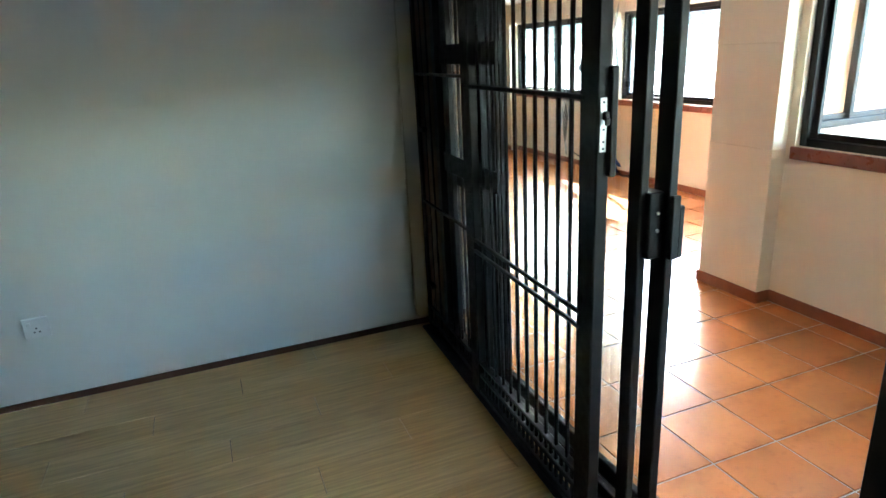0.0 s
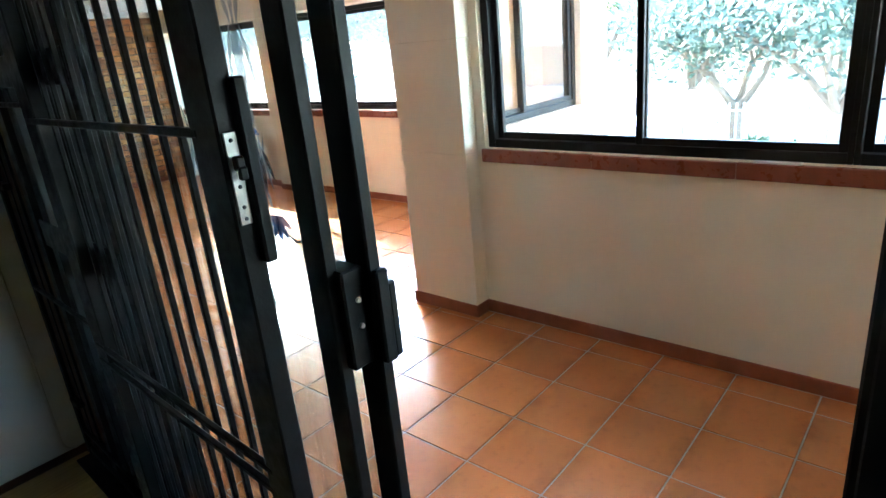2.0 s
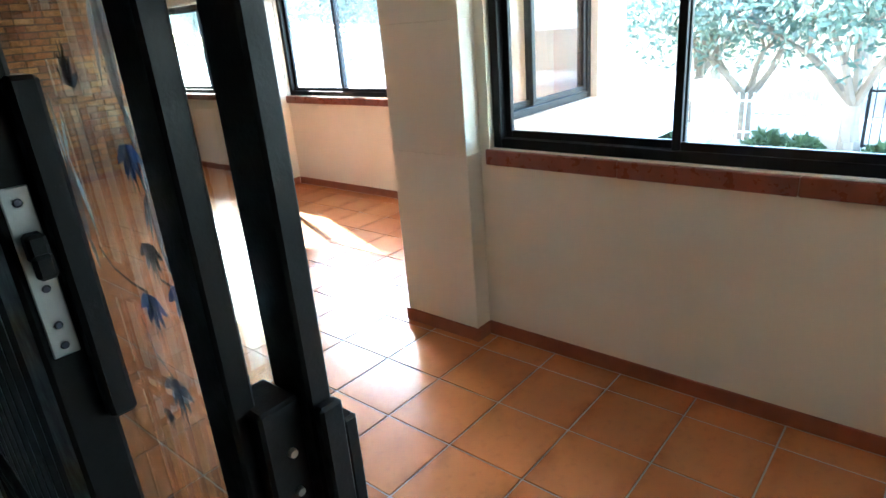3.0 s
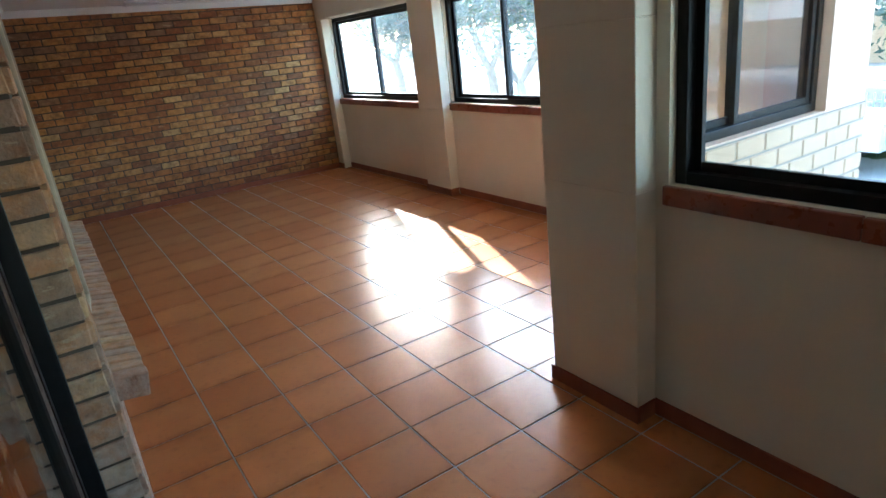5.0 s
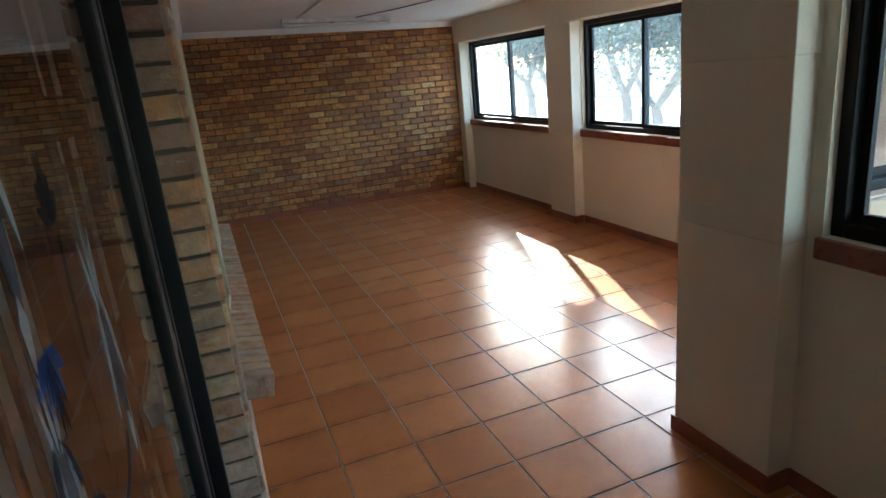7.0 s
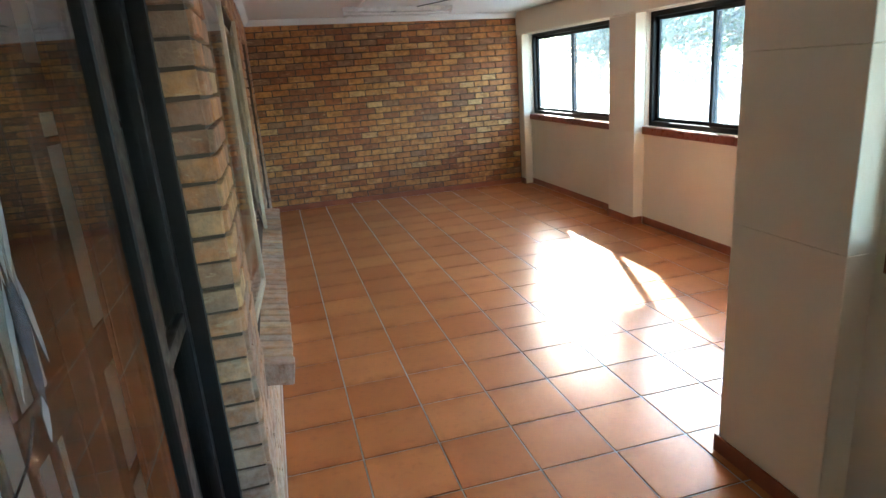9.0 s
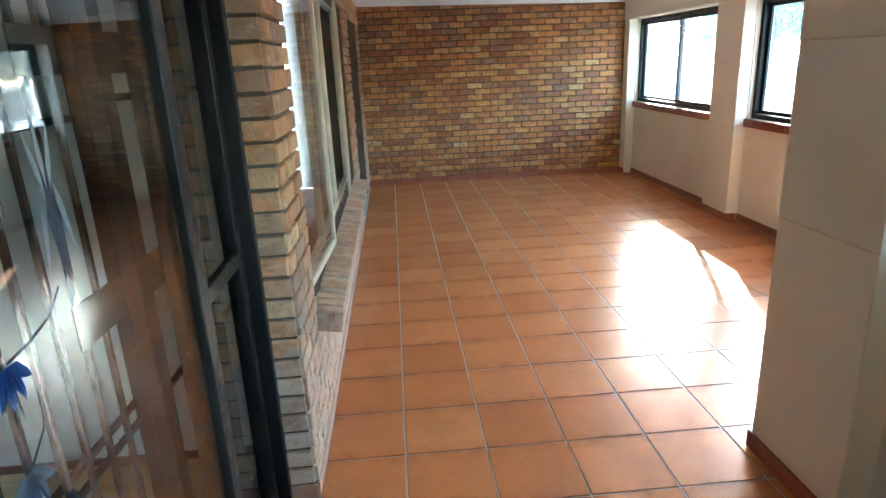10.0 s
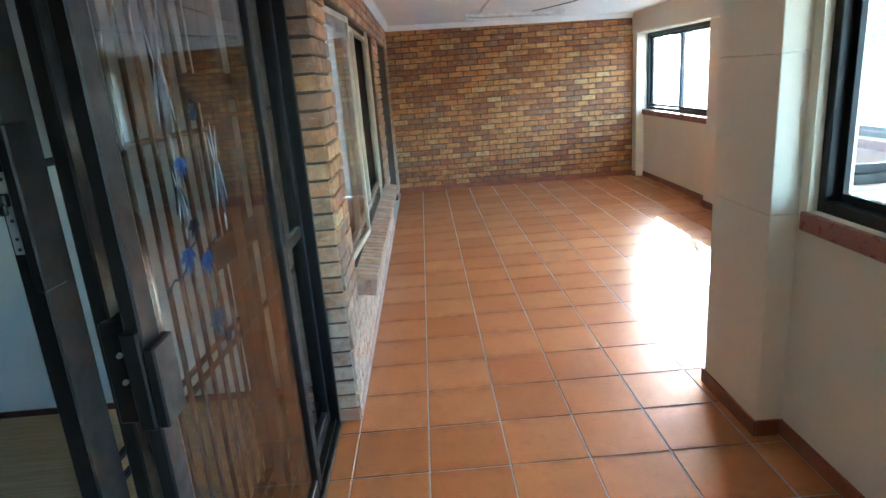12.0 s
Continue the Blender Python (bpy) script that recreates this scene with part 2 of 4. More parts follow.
def tube(pts, r, n=8):
    """One bent tube through the points."""
    bm = bmesh.new()
    rings = []
    for i, p in enumerate(pts):
        d = (Vector(pts[min(i + 1, len(pts) - 1)]) - Vector(pts[max(i - 1, 0)])).normalized()
        u = d.orthogonal().normalized() if i == 0 else (u - d * u.dot(d)).normalized()
        v = d.cross(u)
        rings.append([bm.verts.new(Vector(p) + (u * math.cos(2 * math.pi * k / n) + v * math.sin(2 * math.pi * k / n)) * r) for k in range(n)])
    for a, b in zip(rings, rings[1:]):
        for k in range(n):
            bm.faces.new((a[k], a[(k + 1) % n], b[(k + 1) % n], b[k]))
    bm.faces.new(rings[0]), bm.faces.new(rings[-1])
    bmesh.ops.recalc_face_normals(bm, faces=bm.faces)
    return bm


def mesh_of(name, bm, material):
    me = bpy.data.meshes.new(name)
    bm.to_mesh(me)
    bm.free()
    me.materials.append(material)
    return me


def part(name, bm, material, parent=None, label=""):
    ob = new(name, mesh_of(name, bm, material))
    if parent is not None:
        ob.parent = parent
    return tagged(ob, label)


def thing(name, label, category, group="", kind="", at=(0, 0, 0)):
    ob = new(name)
    ob.location = at
    return tagged(ob, label, category, group, kind)


def structure(name, bm, material, label, category):
    return tagged(part(name, bm, material), label, category, "", "structure")


def slab_with_holes(bm, axis, a0, a1, u0, u1, z0, z1, holes):
    """A wall, thick from a0 to a1 along axis, long from u0 to u1, with holes (u0, u1, z0, z1)."""
    us = sorted({u0, u1, *(h[0] for h in holes), *(h[1] for h in holes)})
    for p, q in zip(us, us[1:]):
        cuts = sorted((h[2], h[3]) for h in holes if h[0] <= p + 1e-6 and h[1] >= q - 1e-6)
        z = z0
        for lo, hi in cuts + [(z1, z1)]:
            if lo - z > 1e-4:
                box(bm, *((a0, p, z, a1, q, lo) if axis == "x" else (p, a0, z, q, a1, lo)))
            z = hi
    return bm


# ---- plan ----
XL, XR, XW = 1.375, 5.02, 3.28          # brick wall face, wing window wall, near window wall
YF, YS = 9.40, -5.2                     # far brick wall, wall behind
XI = 1.16                               # inner face of the brick wall, in the bedroom
YN, YJ = 3.05, 0.545                     # ends of the sliding-door opening
YB = 3.38                               # bedroom's white wall
PITCH, TX, TY = 0.35, 2.42, 3.26        # floor tiles
YWIN = 2.72                             # outer face of the wing's return wall


def ceil_z(x):
    return 2.378 - (x - XL) * 0.019


# floors
structure("floor", boxes((XL - 0.14, YS, -0.2, 5.2, YF + 0.1, -0.0036)), GROUT, "grey cement bed and grout under terracotta floor tiles", "floor")
structure("floor_bedroom", boxes((-3.2, -2.6, -0.2, XI + 0.07, YB + 0.1, -0.012)), WOOD_SKIRT, "dark underlay beneath the oak laminate floor", "floor")

# bedroom walls and ceiling
structure("wall_bedroom_north", boxes((-3.2, YB, 0, XI + 0.09, YB + 0.1, 2.6)), WHITE_WALL, "plain white painted bedroom wall, lightly marked", "wall")
structure("wall_bedroom_west", boxes((-3.3, -2.6, 0, -3.2, YB, 2.6)), TAN, "plain tan painted bedroom wall", "wall")
bm = bmesh.new()
slab_with_holes(bm, "y", -2.7, -2.6, -3.2, XI, 0, 2.6, [])
structure("wall_bedroom_south", bm, TAN, "plain tan painted bedroom wall", "wall")
bm = bmesh.new()
slab_with_holes(bm, "x", XI, XI + 0.05, -2.6, YB, 0, 2.6, [(YJ - 0.05, YB, 0, 2.12)])
structure("wall_bedroom_east", bm, WHITE_WALL, "white plastered wall around the sliding door", "wall")
structure("ceiling_bedroom", boxes((-3.2, -2.6, 2.6, XI + 0.05, YB, 2.7)), TAN, "plain tan bedroom ceiling", "ceiling")
structure("baseboard", boxes((-3.2, YB - 0.014, 0, XI + 0.05, YB - 0.001, 0.036), bevel=0.003), WOOD_SKIRT, "dark stained wooden baseboard along the white wall", "baseboard")

# sun-room walls
bm = bmesh.new()
WIN_L = (3.48, 6.60, 0.62, 2.06)
DOOR_L = (7.25, 8.85, 0.0, 2.1)
slab_with_holes(bm, "x", XI + 0.02, XL - 0.012, YN + 0.012, YF + 0.1, 0, 2.6, [WIN_L, DOOR_L])
wall_west = structure("wall_west", bm, MORTAR, "face-brick wall with window, doorway and dark raked mortar", "wall")
structure("wall_west_south", boxes((XI + 0.052, YS, 0, XL, YJ - 0.05, 2.6)), BROWN, "plain brown wall beside the sliding door", "wall")
structure("wall_west_lintel", boxes((XI + 0.052, YJ - 0.05, 2.125, XL - 0.012, YN + 0.012, 2.6)), CREAM, "painted lintel above the sliding door", "wall")
wall_north = structure("wall_north", boxes((XL - 0.012, YF + 0.012, 0, 5.2, YF + 0.2, 2.6)), MORTAR, "orange-brown face-brick end wall with dark mortar", "wall")
bm = bmesh.new()
W_FAR, W_MID = (7.01, 9.235, 0.975, 2.015), (4.0, 6.51, 0.975, 2.015)
slab_with_holes(bm, "x", XR, XR + 0.16, 3.0, YF + 0.012, 0, 2.5, [W_FAR, W_MID])
structure("wall_east", bm, CREAM, "cream painted block wall below and around the windows", "wall")
structure("pillar_far", boxes((4.908, 9.24, 0, XR + 0.002, YF + 0.011, 2.02), bevel=0.006), CREAM, "narrow cream painted pillar beside the brick wall", "pillar")
structure("beam_east", boxes((4.898, 3.05, 2.02, XR + 0.003, YF + 0.011, 2.5), bevel=0.006), CREAM, "cream painted beam above the windows", "beam")

def block_pillar(name, x0, y0, x1, y1, levels, label):
    p = thing(name, label, "pillar", "", "structure", at=(x0, y0, 0))
    for lo, hi in zip(levels, levels[1:]):
        d = random.uniform(-0.002, 0.002)
        part("block", boxes((d, d, lo, x1 - x0, y1 - y0 - d, hi), bevel=0.003), CREAM, p)


block_pillar("pillar_corner", 3.165, 2.615, 3.45, 3.113, (0, 1.0, 1.62, 2.5), "cream painted block pillar at the room's inner corner")
block_pillar("pillar_middle", 4.908, 6.52, XR + 0.002, 6.99, (0, 0.92, 1.5, 2.02), "cream painted block pillar between two windows")
bm = bmesh.new()
# W_SOUTH: unseen opening, added to send daylight towards the bedroom wall
W_NEAR, W_SOUTH = (-0.95, 2.56, 1.02, 2.02), (-4.8, -1.2, 1.02, 2.02)
slab_with_holes(bm, "x", XW, XW + 0.17, YS, 2.62, 0, 2.5, [W_NEAR, W_SOUTH])
structure("wall_east_near", bm, CREAM, "cream painted wall under the sliding window", "wall")
bm = bmesh.new()
W_RET = (3.52, 4.74, 1.06, 2.0)
slab_with_holes(bm, "y", YWIN, 3.05, 3.448, 5.155, 0, 2.5, [W_RET])
structure("wall_return", bm, PEACH, "peach painted return wall with a sliding window", "wall")
bm = bmesh.new()
slab_with_holes(bm, "y", YS - 0.1, YS, XL, XW + 0.17, 0, 2.5, [])
structure("wall_south", bm, CREAM, "plain cream end wall", "wall")
bm = bmesh.new()
vs = [bm.verts.new(p) for p in ((XI + 0.05, YS - 0.1, ceil_z(XI)), (5.3, YS - 0.1, ceil_z(5.3)), (5.3, YF + 0.15, ceil_z(5.3)), (XI + 0.05, YF + 0.15, ceil_z(XI)))]
f = bm.faces.new(vs)
ext = bmesh.ops.extrude_face_region(bm, geom=[f])
bmesh.ops.translate(bm, verts=[v for v in ext["geom"] if isinstance(v, bmesh.types.BMVert)], vec=(0, 0, 0.3))
bmesh.ops.recalc_face_normals(bm, faces=bm.faces)
structure("ceiling", bm, CEIL, "white ceiling boards sloping gently towards the windows", "ceiling")


def cornice(name, a, b, inward, label):
    """A coved strip between two points under the ceiling."""
    bm = bmesh.new()
    prof = [(0.0, 0.0), (0.0, -0.07), (0.012, -0.07), (0.03, -0.045), (0.06, -0.012), (0.07, -0.012), (0.07, 0.0)]
    rings = []
    for p in (a, b):
        rings.append([bm.verts.new((p[0] + inward[0] * u, p[1] + inward[1] * u, p[2] + v)) for u, v in prof])
    for i in range(len(prof)):
        j = (i + 1) % len(prof)
        bm.faces.new((rings[0][i], rings[0][j], rings[1][j], rings[1][i]))
    bm.faces.new(rings[0]), bm.faces.new(rings[1])
    bmesh.ops.recalc_face_normals(bm, faces=bm.faces)
    structure(name, bm, CEIL, label, "cornice")


cornice("cornice_north", (XL + 0.01, YF, ceil_z(XL) + 0.002), (4.893, YF, ceil_z(4.893) + 0.002), (0, -1), "white cornice along the brick end wall")
cornice("cornice_west", (XL, YN, ceil_z(XL) + 0.002), (XL, YF, ceil_z(XL) + 0.002), (1, 0), "white cornice along the brick side wall")
structure("trim_ceiling", boxes((2.585, YS, 2.342, 2.625, YF - 0.08, 2.356)), CEIL, "white cover strip over a ceiling board joint", "trim")

# skirtings of the sun room
structure("skirting_east_near", boxes((XW - 0.012, YS, 0, XW - 0.001, 2.612, 0.078), bevel=0.003), SKIRT, "red-brown tile skirting", "skirting")
structure("skirting_pillar", boxes((3.153, 2.603, 0, 3.164, 3.125, 0.078), (3.166, 2.603, 0, 3.267, 2.614, 0.078), bevel=0.003), SKIRT, "red-brown tile skirting round the pillar", "skirting")
structure("skirting_east", boxes((XR - 0.012, 3.06, 0, XR - 0.001, 6.508, 0.075), (XR - 0.012, 7.0, 0, XR - 0.001, 9.23, 0.075), (4.896, 6.508, 0, 4.907, 7.0, 0.075), (4.908, 6.508, 0, XR - 0.013, 6.519, 0.075), (4.896, 9.23, 0, 4.907, YF - 0.013, 0.075), bevel=0.003), SKIRT, "red-brown tile skirting under the windows", "skirting")
structure("skirting_north", boxes((XL, YF - 0.013, 0, 4.895, YF - 0.001, 0.07), bevel=0.003), SKIRT, "red-brown tile skirting under the brick wall", "skirting")
structure("skirting_west", boxes((XL + 0.001, YN, 0, XL + 0.012, 7.15, 0.06), (XI + 0.1, YN - 0.012, 0, XL, YN - 0.001, 0.06), bevel=0.003), PALE_SKIRT, "pale terracotta skirting under the brick wall", "skirting")


# ---- sliding windows ----
def sliding_window(name, axis, at, u0, u1, z0, z1, split, label, lead=1, t0=0.045, t1=0.045, glass=GLASS):
    """Aluminium sliding window in a wall: outer frame, two sashes on two tracks, panes. axis: the wall's normal."""
    w = thing(name, label, "window", "", "structure")

    def bx(d0, p, lo, d1, q, hi):
        return (at + d0, p, lo, at + d1, q, hi) if axis == "x" else (p, at + d0, lo, q, at + d1, hi)

    t = 0.045
    part("window_frame", boxes(bx(0, u0, z0, 0.08, u0 + t0, z1), bx(0, u1 - t1, z0, 0.08, u1, z1), bx(0.001, u0 + t0, z0, 0.079, u1 - t1, z0 + t), bx(0.001, u0 + t0, z1 - t, 0.079, u1 - t1, z1), bevel=0.003), ALU, w)
    s = 0.034
    for i, (p, q) in enumerate(((u0 + t0, split + 0.02), (split - 0.02, u1 - t1))):
        d = 0.012 if (i == 0) == (lead == 1) else 0.042
        lo, hi = z0 + t, z1 - t
        sash = part("sash", boxes(bx(d, p, lo, d + 0.025, p + s, hi), bx(d, q - s, lo, d + 0.025, q, hi), bx(d + 0.001, p + s, lo, d + 0.024, q - s, lo + s), bx(d + 0.001, p + s, hi - s, d + 0.024, q - s, hi), bevel=0.002), ALU, w)
        g = part("pane", boxes(bx(d + 0.011, p + s - 0.004, lo + s - 0.004, d + 0.015, q - s + 0.004, hi - s + 0.004)), glass, sash)
        g.visible_shadow = False
    return w


sliding_window("window_1", "x", XW + 0.035, 0.815, W_NEAR[1], W_NEAR[2], W_NEAR[3], 1.68, "dark bronze aluminium sliding window above a red sill", t0=0.022)
sliding_window("window_6", "x", XW + 0.035, W_NEAR[0], 0.814, W_NEAR[2], W_NEAR[3], -0.07, "dark bronze aluminium sliding window continuing the long opening", t1=0.022)
sliding_window("window_2", "x", XR + 0.04, W_MID[0], W_MID[1], W_MID[2], W_MID[3], 5.65, "dark bronze aluminium sliding window beside a cream pillar", glass=DUSTY)
sliding_window("window_3", "x", XR + 0.04, W_FAR[0], W_FAR[1], W_FAR[2], W_FAR[3], 8.12, "dark bronze aluminium sliding window near the brick wall", glass=DUSTY)
sliding_window("window_4", "y", YWIN + 0.05, W_RET[0], W_RET[1], W_RET[2], W_RET[3], 4.06, "dark bronze sliding window in the return wall", 0)

# added out of view, fills the W_SOUTH opening that brings in extra daylight
sliding_window("window_7", "x", XW + 0.035, W_SOUTH[0], W_SOUTH[1], W_SOUTH[2], W_SOUTH[3], -3.0, "unseen dark bronze aluminium sliding window, added further along the room to let in daylight")


def tiled_sill(name, x0, x1, y0, y1, z0, z1, step, label):
    s = thing(name, label, "sill", "", "structure", at=(x0, y0, z0))
    n = max(1, round((y1 - y0) / step))
    w = (y1 - y0) / n
    for i in range(n):
        jog = random.uniform(-0.0015, 0.0015)
        part("sill_tile", boxes((0 + jog, i * w + 0.0008, 0, x1 - x0, (i + 1) * w - 0.0008, z1 - z0 + jog), bevel=0.004), SILL_TILE, s)
    return s


tiled_sill("window_sill_near", 3.257, XW + 0.05, -4.85, 2.575, 0.945, 1.018, 0.65, "red clay tile window sill with a chipped joint")
tiled_sill("window_sill_middle", 4.99, XR + 0.06, 4.0, 6.515, 0.90, 0.973, 0.30, "red clay tile window sill")
tiled_sill("window_sill_far", 4.99, XR + 0.06, 6.995, 9.236, 0.90, 0.973, 0.30, "red clay tile window sill")
chip = tagged(part("tile_shard", boxes((3.262, 0.98, 1.019, 3.30, 1.16, 1.026), bevel=0.002), TUBE_WHITE), "pale broken tile piece lying on the sill", "tile piece")

# ---- sliding glass door ----
YD = 3.06                                # far jamb of the door
door = thing("sliding_door", "dark bronze aluminium sliding glass door standing open", "door", "", "structure")
part("door_frame", boxes((1.165, YD - 0.05, 0.0, 1.275, YD - 0.001, 2.12), (1.165, YJ - 0.05, 0.0, 1.275, YJ, 2.12), (1.165, YJ, 2.07, 1.275, YD - 0.05, 2.12), bevel=0.003), ALU, door)
part("door_track", boxes((1.168, YJ, -0.002, 1.277, YD - 0.05, 0.018), (1.212, YJ, 0.019, 1.217, YD - 0.05, 0.032), (1.253, YJ, 0.019, 1.258, YD - 0.05, 0.032)), ALU, door, "grooved floor track")


def leaf(name, x, y0, y1, stile, mid, glazed, label):
    z0, z1 = 0.034, 2.065
    f = part(name, boxes((x - 0.016, y0, z0, x + 0.016, y0 + stile, z1), (x - 0.016, y1 - stile, z0, x + 0.016, y1, z1),
                         (x - 0.015, y0 + stile, z0, x + 0.015, y1 - stile, z0 + 0.07), (x - 0.015, y0 + stile, z1 - 0.06, x + 0.015, y1 - stile, z1), bevel=0.004), ALU, door, label)
    if mid:
        part("mid_rail", boxes((x - 0.014, y0 + stile, mid, x + 0.014, y1 - stile, mid + 0.05), bevel=0.003), ALU, f)
    if glazed:
        g = part("glass_pane", boxes((x - 0.003, y0 + stile - 0.006, z0 + 0.064, x + 0.003, y1 - stile + 0.006, z1 - 0.054)), DOOR_GLASS, f)
        g.visible_shadow = False
    return f


outer = leaf("sliding_leaf", 1.255, 1.335, 2.50, 0.07, 0, True, "large sliding glass leaf")
fixed = leaf("fixed_leaf", 1.215, 2.42, 3.01, 0.05, 0.99, True, "narrow fixed glass leaf with a middle rail")
inner = part("inner_stile", boxes((1.166, 1.375, 0.034, 1.198, 1.435, 2.065), (1.167, 1.435, 0.034, 1.197, 2.41, 0.085), (1.167, 1.435, 2.02, 1.197, 2.41, 2.065), bevel=0.004), ALU, door, "black inner door stile")
lockbox = part("lock_box", boxes((1.184, 1.352, 1.03, 1.238, 1.42, 1.24), (1.239, 1.316, 1.03, 1.271, 1.334, 1.23), (1.2715, 1.322, 1.03, 1.293, 1.41, 1.195), bevel=0.004), STEEL, door, "black steel lock box between the stiles")
for z in (1.12, 1.175):
    part("screw", rod(bmesh.new(), (1.215, 1.353, z), (1.215, 1.346, z), 0.006, 0.005, 10), PLATE, lockbox)

# ---- security gate ----
gate = thing("security_gate", "black painted steel sliding security gate drawn half open", "gate", at=(0, 0, 0))
gate.rotation_euler = (0, 0, radians(-2.6))
gate.location = Vector((1.052, 1.41, 0)) - Matrix.Rotation(radians(-2.6), 3, "Z") @ Vector((1.052, 1.41, 0))
XG, XF = 1.052, 1.098                    # sliding part, fixed part
Y0, Y1, Y2 = 1.41, 2.50, 3.365
part("gate_frame", boxes((XF - 0.02, Y2 - 0.045, 0.0, XF + 0.02, Y2, 2.1), (XF - 0.02, Y1 - 0.12, 0.0, XF + 0.02, Y1 - 0.06, 2.1),
                         (XF - 0.018, Y1 - 0.06, 0.012, XF + 0.018, Y2 - 0.045, 0.045), (XF - 0.018, Y1 - 0.06, 0.115, XF + 0.018, Y2 - 0.045, 0.135), (XF - 0.018, Y1 - 0.06, 2.05, XF + 0.018, Y2 - 0.045, 2.1), bevel=0.004), STEEL, gate)
slider = part("slider_frame", boxes((XG - 0.022, Y0, 0.02, XG + 0.022, Y0 + 0.095, 2.08), (XG - 0.02, Y1 - 0.10, 0.02, XG + 0.02, Y1, 2.08),
                                    (XG - 0.02, Y0 + 0.095, 0.02, XG + 0.02, Y1 - 0.10, 0.05), (XG - 0.018, Y0 + 0.095, 0.115, XG + 0.018, Y1 - 0.10, 0.135), (XG - 0.018, Y0 + 0.095, 0.185, XG + 0.018, Y1 - 0.10, 0.20),
                                    (XG - 0.02, Y0 + 0.095, 2.04, XG + 0.02, Y1 - 0.10, 2.08), bevel=0.004), STEEL, gate)
floor_track = part("floor_track", boxes((XG - 0.035, Y0 - 0.7, 0.0, XG + 0.035, Y2 - 0.05, 0.012), bevel=0.002), STEEL, gate)
bar = mesh_of("bar", boxes((-0.0065, -0.0065, 0.05, 0.0065, 0.0065, 2.06), bevel=0.002), STEEL)
short = mesh_of("short_bar", boxes((-0.0065, -0.008, 0.045, 0.0065, 0.008, 0.19), bevel=0.002), STEEL)


def bars(mesh, x, ys, parent):
    for y in ys:
        ob = new(mesh.name.split(".")[0], mesh)
        ob.location = (x, y, 0)
        ob.parent = parent


N = 11
step = (Y1 - 0.10 - Y0 - 0.095) / N
bars(bar, XG, [Y0 + 0.095 + step * i for i in range(1, N)], slider)
part("stile", boxes((XF - 0.014, Y1 + 0.31, 0.045, XF + 0.014, Y1 + 0.38, 2.05), bevel=0.004), STEEL, gate)
bars(short, XF, [Y1 + 0.06 + 0.12 * i for i in range(7)], gate)
bars(short, XG, [Y0 + 0.095 + step * (i + 0.5) for i in range(0, N)], slider)
bars(bar, XF, [Y1 + 0.08, Y1 + 0.20, Y1 + 0.56, Y1 + 0.66, Y1 + 0.75], gate)
for z in (0.772, 0.825, 1.515):
    part("cross_bar", boxes((XG - 0.024, Y0 + 0.07, z, XG - 0.008, Y1 - 0.02, z + 0.016), bevel=0.003), STEEL, slider)
for z in (0.815, 1.55):
    part("cross_bar", boxes((XF - 0.024, Y1 - 0.06, z, XF - 0.008, Y2 - 0.03, z + 0.016), bevel=0.003), STEEL, gate)
for z, h in ((1.078, 0.096), (1.611, 0.09)):
    part("lock_plate", boxes((XG + 0.021, Y1 - 0.32, z, XG + 0.027, Y1 + 0.39, z + h), bevel=0.002), STEEL, gate, "flat black steel plate across the bars")
for z in (0.28, 1.24):
    part("hinge_lug", boxes((XF - 0.03, Y2 - 0.14, z, XF + 0.0, Y2 - 0.045, z + 0.025), bevel=0.003), STEEL, gate)
cover = part("lock_cover", boxes((XG + 0.012, Y0 - 0.018, 1.296, XG + 0.036, Y0 + 0.05, 1.61), bevel=0.004), STEEL, slider, "black steel lock cover on the leading post")
forend = part("lock_forend", boxes((XG - 0.014, Y0 - 0.004, 1.37, XG + 0.008, Y0 - 0.0005, 1.525), bevel=0.001), PLATE, cover, "brushed metal lock faceplate")
part("hook_bolt", boxes((XG - 0.010, Y0 - 0.022, 1.462, XG + 0.006, Y0 - 0.005, 1.487), (XG - 0.010, Y0 - 0.026, 1.448, XG + 0.006, Y0 - 0.016, 1.47), bevel=0.003), STEEL, cover)
for z in (1.38, 1.40, 1.435, 1.512):
    part("screw", rod(bmesh.new(), (XG - 0.003, Y0 - 0.0035, z), (XG - 0.003, Y0 - 0.006, z), 0.004, 0.003, 8), INK, cover)
jamb = tagged(part("gate_jamb", boxes((0.995, 0.452, 0, 1.155, 0.527, 2.1), (1.02, 0.5275, 0.98, 1.08, 0.534, 1.16), bevel=0.002), STEEL), "black steel gate closing post on the wall", "gate post")

# ---- stickers on the glass, as plain shapes ----
def sticker(rows, label):
    s = thing("glass_sticker", label, "sticker", "stickers on the glass door")
    for name, mat, pts in rows:
        bm = bmesh.new()
        vs = [bm.verts.new((1.2585, y, z)) for y, z in pts]
        f = bm.faces.new(vs)
        ext = bmesh.ops.extrude_face_region(bm, geom=[f])
        bmesh.ops.translate(bm, verts=[v for v in ext["geom"] if isinstance(v, bmesh.types.BMVert)], vec=(0.0006, 0, 0))
        bmesh.ops.recalc_face_normals(bm, faces=bm.faces)
        part(name, bm, mat, s)
    return s


def blade(y, z, dy, dz, w):
    """A slim leaf-like outline from (y, z)."""
    n = Vector((-dz, dy)).normalized() * w
    return [(y, z), (y + dy * 0.35 + n.x, z + dz * 0.35 + n.y), (y + dy * 0.8 + n.x * 0.6, z + dz * 0.8 + n.y * 0.6), (y + dy, z + dz), (y + dy * 0.8 - n.x * 0.4, z + dz * 0.8 - n.y * 0.4), (y + dy * 0.35 - n.x * 0.8, z + dz * 0.35 - n.y * 0.8)]


